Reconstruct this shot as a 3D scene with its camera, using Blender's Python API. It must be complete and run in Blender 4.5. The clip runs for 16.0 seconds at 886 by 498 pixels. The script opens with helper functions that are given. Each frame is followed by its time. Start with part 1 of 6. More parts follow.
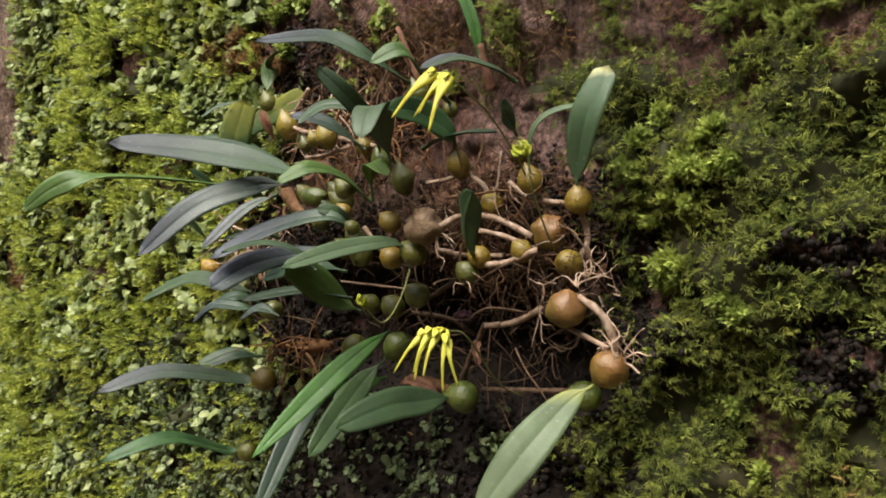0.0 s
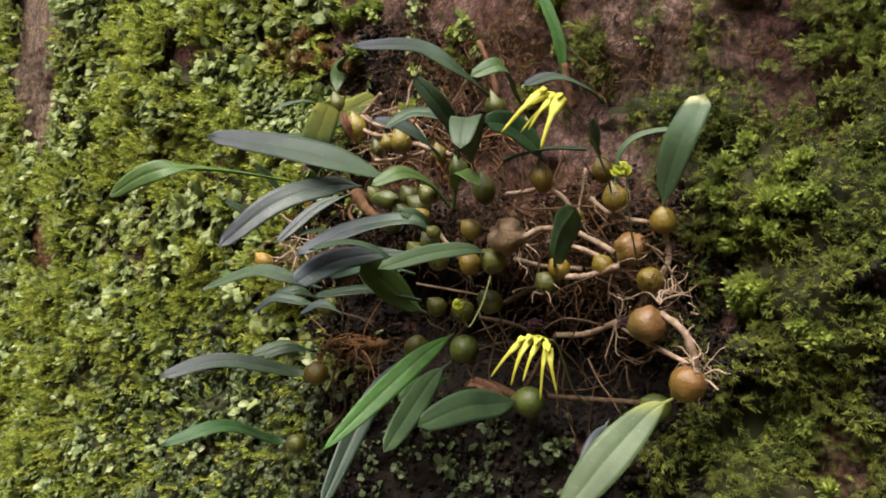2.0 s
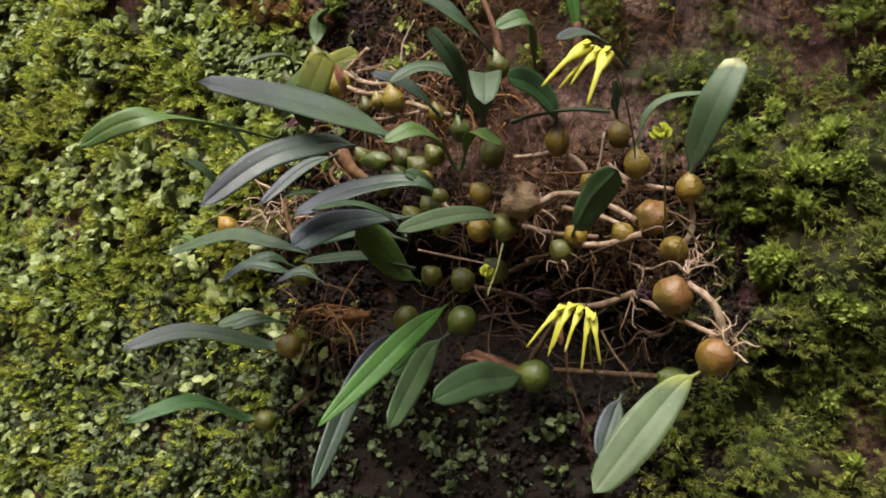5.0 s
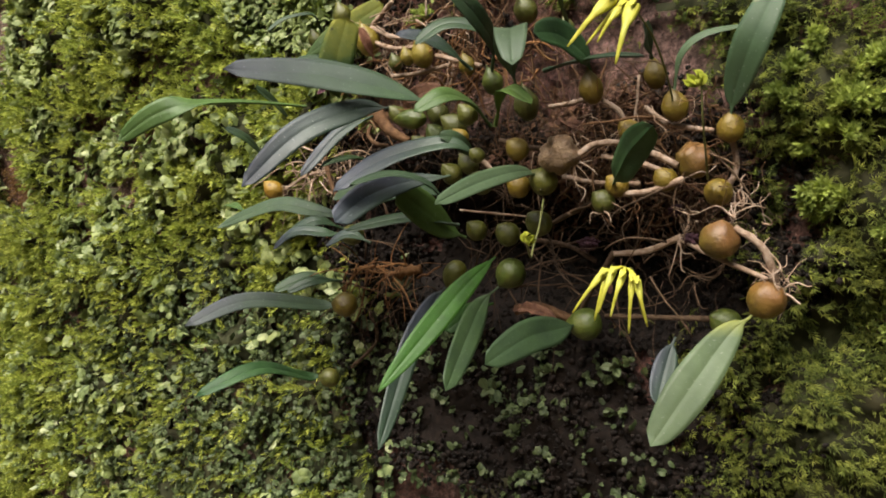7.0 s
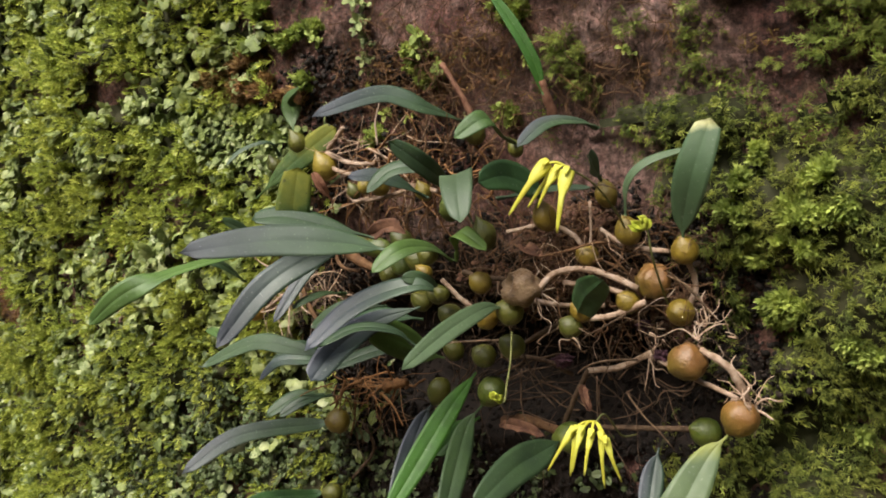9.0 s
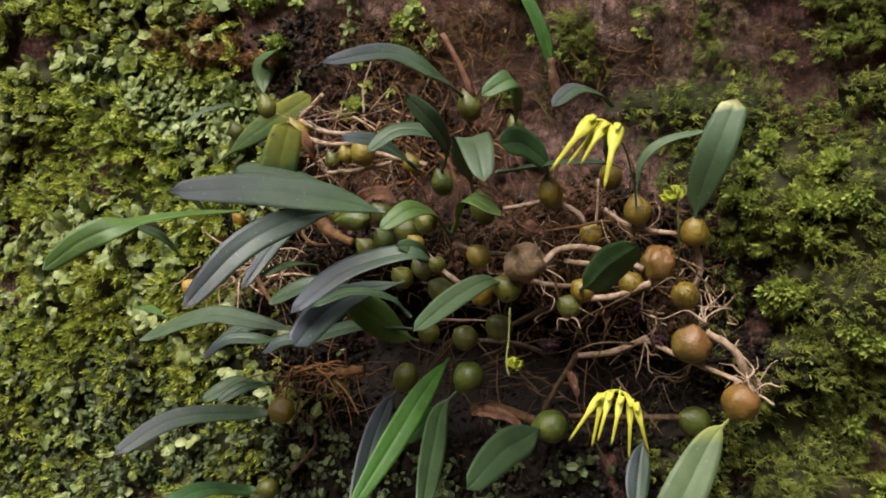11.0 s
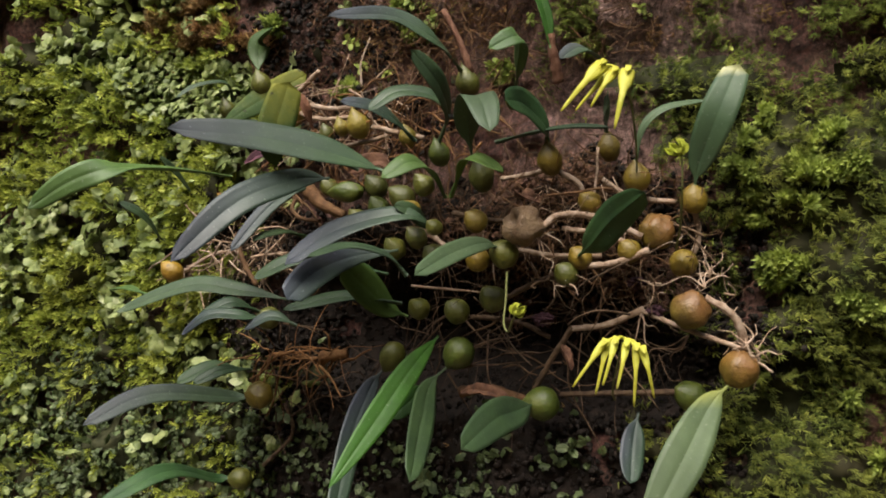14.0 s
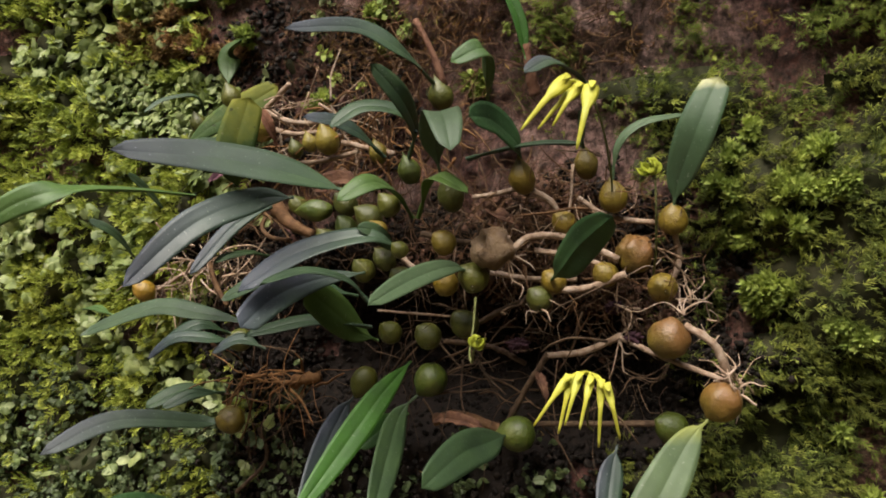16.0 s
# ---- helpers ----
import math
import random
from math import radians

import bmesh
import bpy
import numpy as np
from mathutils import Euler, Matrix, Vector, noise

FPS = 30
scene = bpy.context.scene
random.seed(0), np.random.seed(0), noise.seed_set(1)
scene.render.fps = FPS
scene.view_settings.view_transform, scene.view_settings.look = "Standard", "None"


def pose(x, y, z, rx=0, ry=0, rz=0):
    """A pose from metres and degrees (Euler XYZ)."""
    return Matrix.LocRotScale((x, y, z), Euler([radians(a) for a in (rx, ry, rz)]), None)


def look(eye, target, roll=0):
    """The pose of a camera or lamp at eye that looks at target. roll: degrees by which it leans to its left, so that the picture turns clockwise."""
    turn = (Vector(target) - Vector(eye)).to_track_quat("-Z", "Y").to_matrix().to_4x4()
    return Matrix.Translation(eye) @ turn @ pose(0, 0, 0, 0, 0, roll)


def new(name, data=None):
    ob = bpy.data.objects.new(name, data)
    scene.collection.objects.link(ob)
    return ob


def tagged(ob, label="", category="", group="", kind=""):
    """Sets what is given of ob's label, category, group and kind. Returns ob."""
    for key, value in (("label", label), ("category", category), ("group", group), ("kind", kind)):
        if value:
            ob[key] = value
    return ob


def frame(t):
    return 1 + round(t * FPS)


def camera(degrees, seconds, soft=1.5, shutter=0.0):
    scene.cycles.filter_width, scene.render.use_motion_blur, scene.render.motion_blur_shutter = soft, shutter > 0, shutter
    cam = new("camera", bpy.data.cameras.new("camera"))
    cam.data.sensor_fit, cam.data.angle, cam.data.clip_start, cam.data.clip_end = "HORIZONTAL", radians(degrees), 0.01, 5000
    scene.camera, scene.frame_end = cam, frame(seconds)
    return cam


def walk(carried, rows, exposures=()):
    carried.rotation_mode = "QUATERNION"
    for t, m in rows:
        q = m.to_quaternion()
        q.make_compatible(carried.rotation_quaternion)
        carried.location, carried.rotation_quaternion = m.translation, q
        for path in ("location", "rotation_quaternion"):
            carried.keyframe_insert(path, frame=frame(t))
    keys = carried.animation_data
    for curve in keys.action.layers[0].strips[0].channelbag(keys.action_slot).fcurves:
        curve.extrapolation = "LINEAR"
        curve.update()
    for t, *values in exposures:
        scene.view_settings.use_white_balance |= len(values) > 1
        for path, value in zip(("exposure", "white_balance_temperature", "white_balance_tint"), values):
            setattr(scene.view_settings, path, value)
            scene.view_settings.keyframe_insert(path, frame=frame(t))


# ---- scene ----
cam = camera(53.9, 16.0, soft=1.8)
PATH = [
    (0, (-0.001, 0.021, 1.409), (-1.407, 1.443, 1.424), -1.9),
    (0.5, (-0.009, 0.015, 1.41), (-1.418, 1.435, 1.424), -1.7),
    (1, (-0.015, 0.002, 1.411), (-1.386, 1.458, 1.404), -0.2),
    (1.5, (-0.021, -0.012, 1.412), (-1.366, 1.469, 1.417), 0.8),
    (2, (-0.027, -0.024, 1.412), (-1.394, 1.436, 1.43), 1.5),
    (2.5, (-0.039, -0.03, 1.408), (-1.362, 1.47, 1.429), 2.3),
    (3, (-0.049, -0.029, 1.407), (-1.339, 1.498, 1.433), 2.5),
    (3.5, (-0.056, -0.034, 1.407), (-1.3, 1.532, 1.454), 2.9),
    (4, (-0.065, -0.04, 1.406), (-1.291, 1.54, 1.421), 3.6),
    (4.2, (-0.074, -0.038, 1.403), (-1.291, 1.548, 1.379), 3.8),
    (6.3, (-0.086, -0.037, 1.407), (-1.215, 1.614, 1.407), 0.3),
    (6.5, (-0.085, -0.036, 1.409), (-1.233, 1.602, 1.377), 0.1),
    (7, (-0.078, -0.032, 1.43), (-1.361, 1.483, 1.19), -2.7),
    (7.5, (-0.072, -0.021, 1.453), (-1.368, 1.477, 1.181), -5.7),
    (8, (-0.065, -0.02, 1.466), (-1.392, 1.441, 1.143), -7.4),
    (8.5, (-0.054, -0.014, 1.486), (-1.46, 1.36, 1.115), -10.4),
    (9, (-0.061, -0.012, 1.498), (-1.357, 1.488, 1.232), -10.1),
    (9.5, (-0.079, -0.019, 1.492), (-1.248, 1.594, 1.309), -7.5),
    (9.7, (-0.086, -0.021, 1.49), (-1.249, 1.59, 1.264), -7.1),
    (11.8, (-0.139, -0.052, 1.453), (-1.092, 1.701, 1.32), -3.6),
    (12, (-0.14, -0.053, 1.449), (-1.092, 1.703, 1.339), -3.4),
    (12.5, (-0.145, -0.054, 1.437), (-1.058, 1.723, 1.345), -3.0),
    (13, (-0.148, -0.054, 1.426), (-1.056, 1.726, 1.34), -2.8),
    (13.5, (-0.145, -0.051, 1.421), (-1.072, 1.72, 1.352), -2.8),
    (14, (-0.145, -0.049, 1.422), (-1.075, 1.722, 1.381), -2.5),
    (14.5, (-0.143, -0.05, 1.423), (-1.1, 1.707, 1.401), -2.6),
    (15, (-0.139, -0.052, 1.425), (-1.125, 1.688, 1.419), -2.4),
    (15.5, (-0.138, -0.041, 1.429), (-1.107, 1.709, 1.428), -2.8),
    (16, (-0.133, -0.02, 1.43), (-1.109, 1.726, 1.393), -2.7),
]
walk(cam, [(t, look(eye, target, roll)) for t, eye, target, roll in PATH],
     [(0.0, 1.48), (4.0, 1.46), (6.5, 1.37), (8.0, 1.36), (9.0, 1.41), (12.0, 1.19), (16.0, 1.21)])

# ---- light ----
world = bpy.data.worlds.new("overcast_forest_sky")
scene.world = world
world.use_nodes = True
wn = world.node_tree
sky = wn.nodes.new("ShaderNodeTexSky")
sky.sky_type = "NISHITA"
sky.sun_disc = False
sky.sun_elevation, sky.sun_rotation = radians(56), radians(175)
sky.air_density, sky.dust_density = 1.0, 4.0
wn.links.new(sky.outputs["Color"], wn.nodes["Background"].inputs["Color"])
wn.nodes["Background"].inputs["Strength"].default_value = 0.15
sun_data = bpy.data.lights.new("sun", "SUN")
sun_data.energy, sun_data.angle, sun_data.color = 2.2, radians(40), (0.99, 0.96, 0.86)
sun_lamp = new("sun", sun_data)
sun_lamp.matrix_world = look((-0.1, -1.45, 4.8), (-0.3, 0.35, 1.4))


# ---- materials ----
def material(name, rough=0.6, spec=0.5):
    m = bpy.data.materials.new(name)
    m.use_nodes = True
    nt = m.node_tree
    b = nt.nodes["Principled BSDF"]
    b.inputs["Roughness"].default_value = rough
    b.inputs["Specular IOR Level"].default_value = spec
    return m, nt, b


def node(nt, kind, **inputs):
    n = nt.nodes.new(kind)
    for k, v in inputs.items():
        n.inputs[k.replace("_", " ")].default_value = v
    return n


def coords(nt):
    return nt.nodes.new("ShaderNodeTexCoord").outputs["Object"]


def noise_out(nt, scale, detail=4.0, rough=0.6, vec=None):
    n = node(nt, "ShaderNodeTexNoise", Scale=scale, Detail=detail, Roughness=rough)
    nt.links.new(vec or coords(nt), n.inputs["Vector"])
    return n.outputs["Fac"]


def ramp(nt, fac, *stops):
    r = nt.nodes.new("ShaderNodeValToRGB")
    e = r.color_ramp.elements
    while len(e) < len(stops):
        e.new(0.5)
    for el, (p, c) in zip(e, stops):
        el.position, el.color = p, (*c, 1)
    nt.links.new(fac, r.inputs["Fac"])
    return r.outputs["Color"]


def mix(nt, fac, a, b, mode="MIX"):
    n = nt.nodes.new("ShaderNodeMix")
    n.data_type, n.blend_type = "RGBA", mode
    for sock, v in ((n.inputs[0], fac), (n.inputs[6], a), (n.inputs[7], b)):
        if isinstance(v, (int, float)):
            sock.default_value = v
        elif isinstance(v, tuple):
            sock.default_value = (*v, 1)
        else:
            nt.links.new(v, sock)
    return n.outputs[2]


def math_node(nt, op, a, b=0.5):
    n = nt.nodes.new("ShaderNodeMath")
    n.operation = op
    for sock, v in zip(n.inputs, (a, b)):
        if isinstance(v, (int, float)):
            sock.default_value = v
        else:
            nt.links.new(v, sock)
    return n.outputs[0]


def bump(nt, b, height, strength=0.4, distance=0.002):
    n = node(nt, "ShaderNodeBump", Strength=strength, Distance=distance)
    nt.links.new(height, n.inputs["Height"])
    nt.links.new(n.outputs["Normal"], b.inputs["Normal"])


def translucent(nt, b, colour, amount):
    t = nt.nodes.new("ShaderNodeBsdfTranslucent")
    nt.links.new(colour, t.inputs["Color"])
    mx = nt.nodes.new("ShaderNodeMixShader")
    mx.inputs[0].default_value = amount
    nt.links.new(b.outputs[0], mx.inputs[1])
    nt.links.new(t.outputs[0], mx.inputs[2])
    nt.links.new(mx.outputs[0], nt.nodes["Material Output"].inputs["Surface"])


def leaf_material(name, dark, mid, light, rough=0.48, trans=0.25):
    m, nt, b = material(name, rough, 0.5)
    rnd = nt.nodes.new("ShaderNodeObjectInfo").outputs["Random"]
    base = ramp(nt, noise_out(nt, 60.0, 3.0), (0.3, dark), (0.55, mid), (0.8, light))
    tone = ramp(nt, rnd, (0.0, (0.72, 0.74, 0.78)), (0.5, (1, 1, 1)), (1.0, (1.2, 1.16, 0.95)))
    col = mix(nt, 1.0, base, tone, "MULTIPLY")
    specks = ramp(nt, noise_out(nt, 900.0, 1.0), (0.70, (0, 0, 0)), (0.74, (1, 1, 1)))
    col = mix(nt, math_node(nt, "MULTIPLY", specks, 0.18), col, (0.45, 0.45, 0.4))
    nt.links.new(col, b.inputs["Base Color"])
    nt.links.new(ramp(nt, noise_out(nt, 200.0, 3.0), (0.3, (rough - 0.03,) * 3), (0.7, (rough + 0.08,) * 3)), b.inputs["Roughness"])
    bump(nt, b, noise_out(nt, 700.0, 3.0), 0.18, 0.0006)
    translucent(nt, b, col, trans)
    return m


def bulb_material(name, low, mid, high, spots, blush=None, relief=0.55):
    m, nt, b = material(name, 0.5, 0.5)
    rnd = nt.nodes.new("ShaderNodeObjectInfo").outputs["Random"]
    base = ramp(nt, noise_out(nt, 90.0, 4.0), (0.3, low), (0.5, mid), (0.72, high))
    tone = ramp(nt, rnd, (0.0, (0.75, 0.78, 0.8)), (1.0, (1.15, 1.1, 0.95)))
    col = mix(nt, 1.0, base, tone, "MULTIPLY")
    if blush:
        gen = nt.nodes.new("ShaderNodeSeparateXYZ")
        nt.links.new(nt.nodes.new("ShaderNodeTexCoord").outputs["Generated"], gen.inputs[0])
        side = math_node(nt, "ADD", gen.outputs["X"], gen.outputs["Z"])
        side = math_node(nt, "ADD", side, math_node(nt, "MULTIPLY", noise_out(nt, 120.0, 3.0), 0.9))
        side = ramp(nt, math_node(nt, "MULTIPLY", side, 0.4), (0.42, (0, 0, 0)), (0.78, (1, 1, 1)))
        col = mix(nt, math_node(nt, "MULTIPLY", side, 0.7), col, blush)
    pale = ramp(nt, noise_out(nt, 1500.0, 2.0), (0.58, (0, 0, 0)), (0.72, (1, 1, 1)))
    col = mix(nt, math_node(nt, "MULTIPLY", pale, 0.08), col, (0.38, 0.3, 0.05))
    sp = ramp(nt, noise_out(nt, 420.0, 2.0), (0.60, (0, 0, 0)), (0.68, (1, 1, 1)))
    col = mix(nt, math_node(nt, "MULTIPLY", sp, 0.6), col, spots)
    pits = ramp(nt, noise_out(nt, 210.0, 3.0), (0.62, (0, 0, 0)), (0.72, (1, 1, 1)))
    col = mix(nt, math_node(nt, "MULTIPLY", pits, 0.55), col, (0.05, 0.028, 0.012))
    nt.links.new(col, b.inputs["Base Color"])
    bump(nt, b, noise_out(nt, 600.0, 4.0, 0.65), relief, 0.0012 if relief < 0.7 else 0.003)
    b.inputs["Coat Weight"].default_value = 0.15
    b.inputs["Coat Roughness"].default_value = 0.3
    b.inputs["Subsurface Weight"].default_value = 0.08
    b.inputs["Subsurface Radius"].default_value = (0.004, 0.003, 0.001)
    return m


def root_material(name, a, c, d):
    m, nt, b = material(name, 0.8, 0.25)
    col = ramp(nt, noise_out(nt, 250.0, 5.0), (0.3, a), (0.5, c), (0.7, d))
    rnd = nt.nodes.new("ShaderNodeNewGeometry").outputs["Random Per Island"]
    tone = ramp(nt, rnd, (0.0, (0.6, 0.6, 0.6)), (1.0, (1.2, 1.15, 1.1)))
    nt.links.new(mix(nt, 1.0, col, tone, "MULTIPLY"), b.inputs["Base Color"])
    bump(nt, b, noise_out(nt, 900.0, 4.0), 0.7, 0.001)
    return m


def moss_material(name, stops, patch, trans=0.3, rough=0.6):
    """stops: dark to light per tuft; patch: the colour of larger stains."""
    m, nt, b = material(name, rough, 0.3)
    rnd = nt.nodes.new("ShaderNodeNewGeometry").outputs["Random Per Island"]
    col = ramp(nt, rnd, *stops)
    blotch = ramp(nt, noise_out(nt, 22.0, 3.0), (0.45, (0, 0, 0)), (0.68, (1, 1, 1)))
    col = mix(nt, math_node(nt, "MULTIPLY", blotch, 0.55), col, patch)
    fine = ramp(nt, noise_out(nt, 160.0, 3.0), (0.3, (0.6, 0.62, 0.6)), (0.7, (1.25, 1.2, 1.1)))
    col = mix(nt, 1.0, col, fine, "MULTIPLY")
    nt.links.new(col, b.inputs["Base Color"])
    translucent(nt, b, col, trans)
    return m


LEAF = leaf_material("orchid_leaf_dark", (0.0244, 0.047, 0.0226), (0.0348, 0.0653, 0.0278), (0.047, 0.0853, 0.0331))
# the grey-blue of reflected sky is mixed into this leaf green
LEAF_SHEEN = leaf_material("orchid_leaf_sky_sheen", (0.03, 0.04, 0.036), (0.038, 0.05, 0.044), (0.05, 0.064, 0.053), 0.49, 0.08)
LEAF_GREEN = leaf_material("orchid_leaf_fresh", (0.03, 0.09, 0.01), (0.043, 0.13, 0.015), (0.056, 0.162, 0.02), 0.52, 0.25)
LEAF_PALE = leaf_material("orchid_leaf_pale", (0.0577, 0.087, 0.0435), (0.0721, 0.1071, 0.0536), (0.0923, 0.1339, 0.0703), 0.54, 0.15)
LEAF_YELLOW = leaf_material("orchid_leaf_yellowing", (0.035, 0.08, 0.012), (0.055, 0.11, 0.015), (0.09, 0.14, 0.018), 0.72, 0.3)
LEAF_MID = leaf_material("orchid_leaf_green", (0.0435, 0.0713, 0.0313), (0.0566, 0.0914, 0.04), (0.074, 0.1131, 0.0487), 0.55, 0.12)
LEAF_YOUNG = leaf_material("orchid_leaf_young", (0.055, 0.1, 0.022), (0.075, 0.135, 0.03), (0.1, 0.17, 0.04), 0.52, 0.3)
LEAF_DEEP = leaf_material("orchid_leaf_deep_green", (0.0191, 0.0522, 0.0174), (0.0296, 0.074, 0.0226), (0.0435, 0.1001, 0.0296), 0.52, 0.15)
LEAF_FRESH = leaf_material("orchid_leaf_light_green", (0.0435, 0.087, 0.0209), (0.0609, 0.1175, 0.0287), (0.0783, 0.1436, 0.0391), 0.54, 0.18)
BULB = bulb_material("pseudobulb_olive", (0.0994, 0.0662, 0.0053), (0.1457, 0.1006, 0.0073), (0.1855, 0.1292, 0.0093), (0.0861, 0.0431, 0.0079))
BULB_GREEN = bulb_material("pseudobulb_green", (0.0493, 0.0554, 0.0048), (0.073, 0.0792, 0.0075), (0.1012, 0.1012, 0.0097), (0.0502, 0.0418, 0.0078))
BULB_BROWN = bulb_material("pseudobulb_brown", (0.105, 0.07, 0.009), (0.15, 0.1, 0.011), (0.195, 0.138, 0.014), (0.075, 0.04, 0.012), (0.17, 0.066, 0.022))
BULB_LEAF = bulb_material("pseudobulb_bright_green", (0.0326, 0.052, 0.0037), (0.0553, 0.078, 0.0061), (0.0845, 0.0989, 0.0086), (0.039, 0.0364, 0.0061))
BULB_ORANGE = bulb_material("pseudobulb_orange", (0.2275, 0.1179, 0.0118), (0.2948, 0.1685, 0.0152), (0.337, 0.2191, 0.0252), (0.1854, 0.0842, 0.0169))
BULB_YELLOW = bulb_material("pseudobulb_yellow_green", (0.1224, 0.0864, 0.0086), (0.18, 0.1368, 0.013), (0.2232, 0.18, 0.0216), (0.1008, 0.0576, 0.0108))
BULB_OLD = bulb_material("pseudobulb_shrivelled", (0.085, 0.046, 0.022), (0.165, 0.095, 0.046), (0.28, 0.18, 0.095), (0.06, 0.03, 0.013), None, 0.8)
ROOT = root_material("root_pale_brown", (0.2, 0.125, 0.078), (0.36, 0.255, 0.18), (0.5, 0.395, 0.315))
ROOT_DARK = root_material("root_dark_brown", (0.0403, 0.0238, 0.014), (0.0885, 0.0553, 0.0315), (0.1449, 0.0936, 0.0568))
ROOT_RED = root_material("root_rusty", (0.062, 0.0294, 0.0132), (0.1116, 0.0576, 0.0251), (0.1612, 0.0896, 0.0429))
STEM = root_material("flower_stalk_green", (0.12, 0.13, 0.04), (0.17, 0.18, 0.06), (0.2, 0.2, 0.08))
ROOT_SHEATH = root_material("shoot_sheath_red_brown", (0.1, 0.042, 0.024), (0.17, 0.08, 0.048), (0.24, 0.125, 0.078))
ROOT_RUST = root_material("root_orange_brown", (0.11, 0.05, 0.019), (0.19, 0.092, 0.034), (0.27, 0.145, 0.06))
DEAD = root_material("dead_leaf_brown", (0.048, 0.0224, 0.0136), (0.088, 0.0424, 0.0256), (0.144, 0.0768, 0.0456))

PETAL, nt, b = material("petal_yellow", 0.5, 0.35)
pc = ramp(nt, noise_out(nt, 160.0, 3.0), (0.3, (0.5, 0.46, 0.04)), (0.6, (0.58, 0.57, 0.08)), (0.8, (0.66, 0.67, 0.18)))
nt.links.new(pc, b.inputs["Base Color"])
bump(nt, b, noise_out(nt, 900.0, 2.0), 0.3, 0.0005)
translucent(nt, b, pc, 0.3)

BUD, nt, b = material("bud_lime_yellow", 0.45, 0.4)
bc = ramp(nt, noise_out(nt, 220.0, 3.0), (0.3, (0.34, 0.4, 0.03)), (0.6, (0.46, 0.5, 0.06)), (0.8, (0.56, 0.58, 0.14)))
nt.links.new(bc, b.inputs["Base Color"])
bump(nt, b, noise_out(nt, 900.0, 2.0), 0.3, 0.0005)
translucent(nt, b, bc, 0.25)

ROCK, nt, b = material("damp_earthy_rock", 0.72, 0.35)
v = coords(nt)
broad = ramp(nt, noise_out(nt, 26.0, 8.0, 0.75, v), (0.3, (0.075, 0.03, 0.024)), (0.43, (0.2, 0.09, 0.072)), (0.55, (0.34, 0.2, 0.165)), (0.68, (0.52, 0.38, 0.34)))
grit = ramp(nt, noise_out(nt, 330.0, 7.0, 0.8, v), (0.36, (0.14, 0.12, 0.11)), (0.5, (0.74, 0.72, 0.7)), (0.64, (1.7, 1.62, 1.6)))
rc = mix(nt, 1.0, broad, grit, "MULTIPLY")
algae = ramp(nt, noise_out(nt, 38.0, 5.0, 0.7, v), (0.52, (0, 0, 0)), (0.66, (1, 1, 1)))
rc = mix(nt, math_node(nt, "MULTIPLY", algae, 0.25), rc, (0.075, 0.085, 0.025))
# a paler pinkish patch on the rock with a ragged rim
away = nt.nodes.new("ShaderNodeVectorMath")
away.operation = "DISTANCE"
nt.links.new(v, away.inputs[0])
away.inputs[1].default_value = (-0.245, 0.35, 1.503)
blotch = math_node(nt, "ADD", away.outputs["Value"], math_node(nt, "MULTIPLY", noise_out(nt, 45.0, 5.0, 0.7, v), 0.06))
blotch = ramp(nt, math_node(nt, "MULTIPLY", blotch, 10.0), (0.55, (1, 1, 1)), (0.98, (0, 0, 0)))
rc = mix(nt, math_node(nt, "MULTIPLY", blotch, 0.75), rc, mix(nt, 1.0, grit, (0.52, 0.37, 0.335), "MULTIPLY"))
# pale rock at the far side of the moss, with wet glare painted in
pale = nt.nodes.new("ShaderNodeVectorMath")
pale.operation = "DISTANCE"
nt.links.new(v, pale.inputs[0])
pale.inputs[1].default_value = (-0.96, 0.35, 1.6)
dry = ramp(nt, math_node(nt, "ADD", pale.outputs["Value"], math_node(nt, "MULTIPLY", noise_out(nt, 25.0, 5.0, 0.7, v), 0.12)), (0.15, (1, 1, 1)), (0.24, (0, 0, 0)))
rc = mix(nt, math_node(nt, "MULTIPLY", dry, 0.8), rc, mix(nt, 1.0, grit, (0.36, 0.27, 0.2), "MULTIPLY"))
# moss and algae cover the rest of the face
far = math_node(nt, "ADD", away.outputs["Value"], math_node(nt, "MULTIPLY", noise_out(nt, 3.0, 6.0, 0.65, v), 2.4))
far = ramp(nt, math_node(nt, "MULTIPLY", far, 0.3), (0.62, (0, 0, 0)), (0.74, (1, 1, 1)))
green = ramp(nt, noise_out(nt, 30.0, 6.0, 0.7, v), (0.35, (0.03, 0.045, 0.012)), (0.55, (0.09, 0.12, 0.028)), (0.7, (0.17, 0.2, 0.05)))
rc = mix(nt, far, rc, green)
nt.links.new(rc, b.inputs["Base Color"])
nt.links.new(ramp(nt, noise_out(nt, 60.0, 4.0, 0.6, v), (0.35, (0.5,) * 3), (0.65, (0.9,) * 3)), b.inputs["Roughness"])
streak = nt.nodes.new("ShaderNodeMapping")
streak.inputs["Scale"].default_value = (1.0, 1.0, 0.25)
nt.links.new(v, streak.inputs["Vector"])
runs = ramp(nt, noise_out(nt, 150.0, 5.0, 0.7, streak.outputs["Vector"]), (0.4, (0.62, 0.55, 0.52)), (0.62, (1.3, 1.22, 1.2)))
nt.links.new(mix(nt, 0.8, rc, runs, "MULTIPLY"), b.inputs["Base Color"])
bump(nt, b, noise_out(nt, 300.0, 9.0, 0.85, v), 1.0, 0.012)

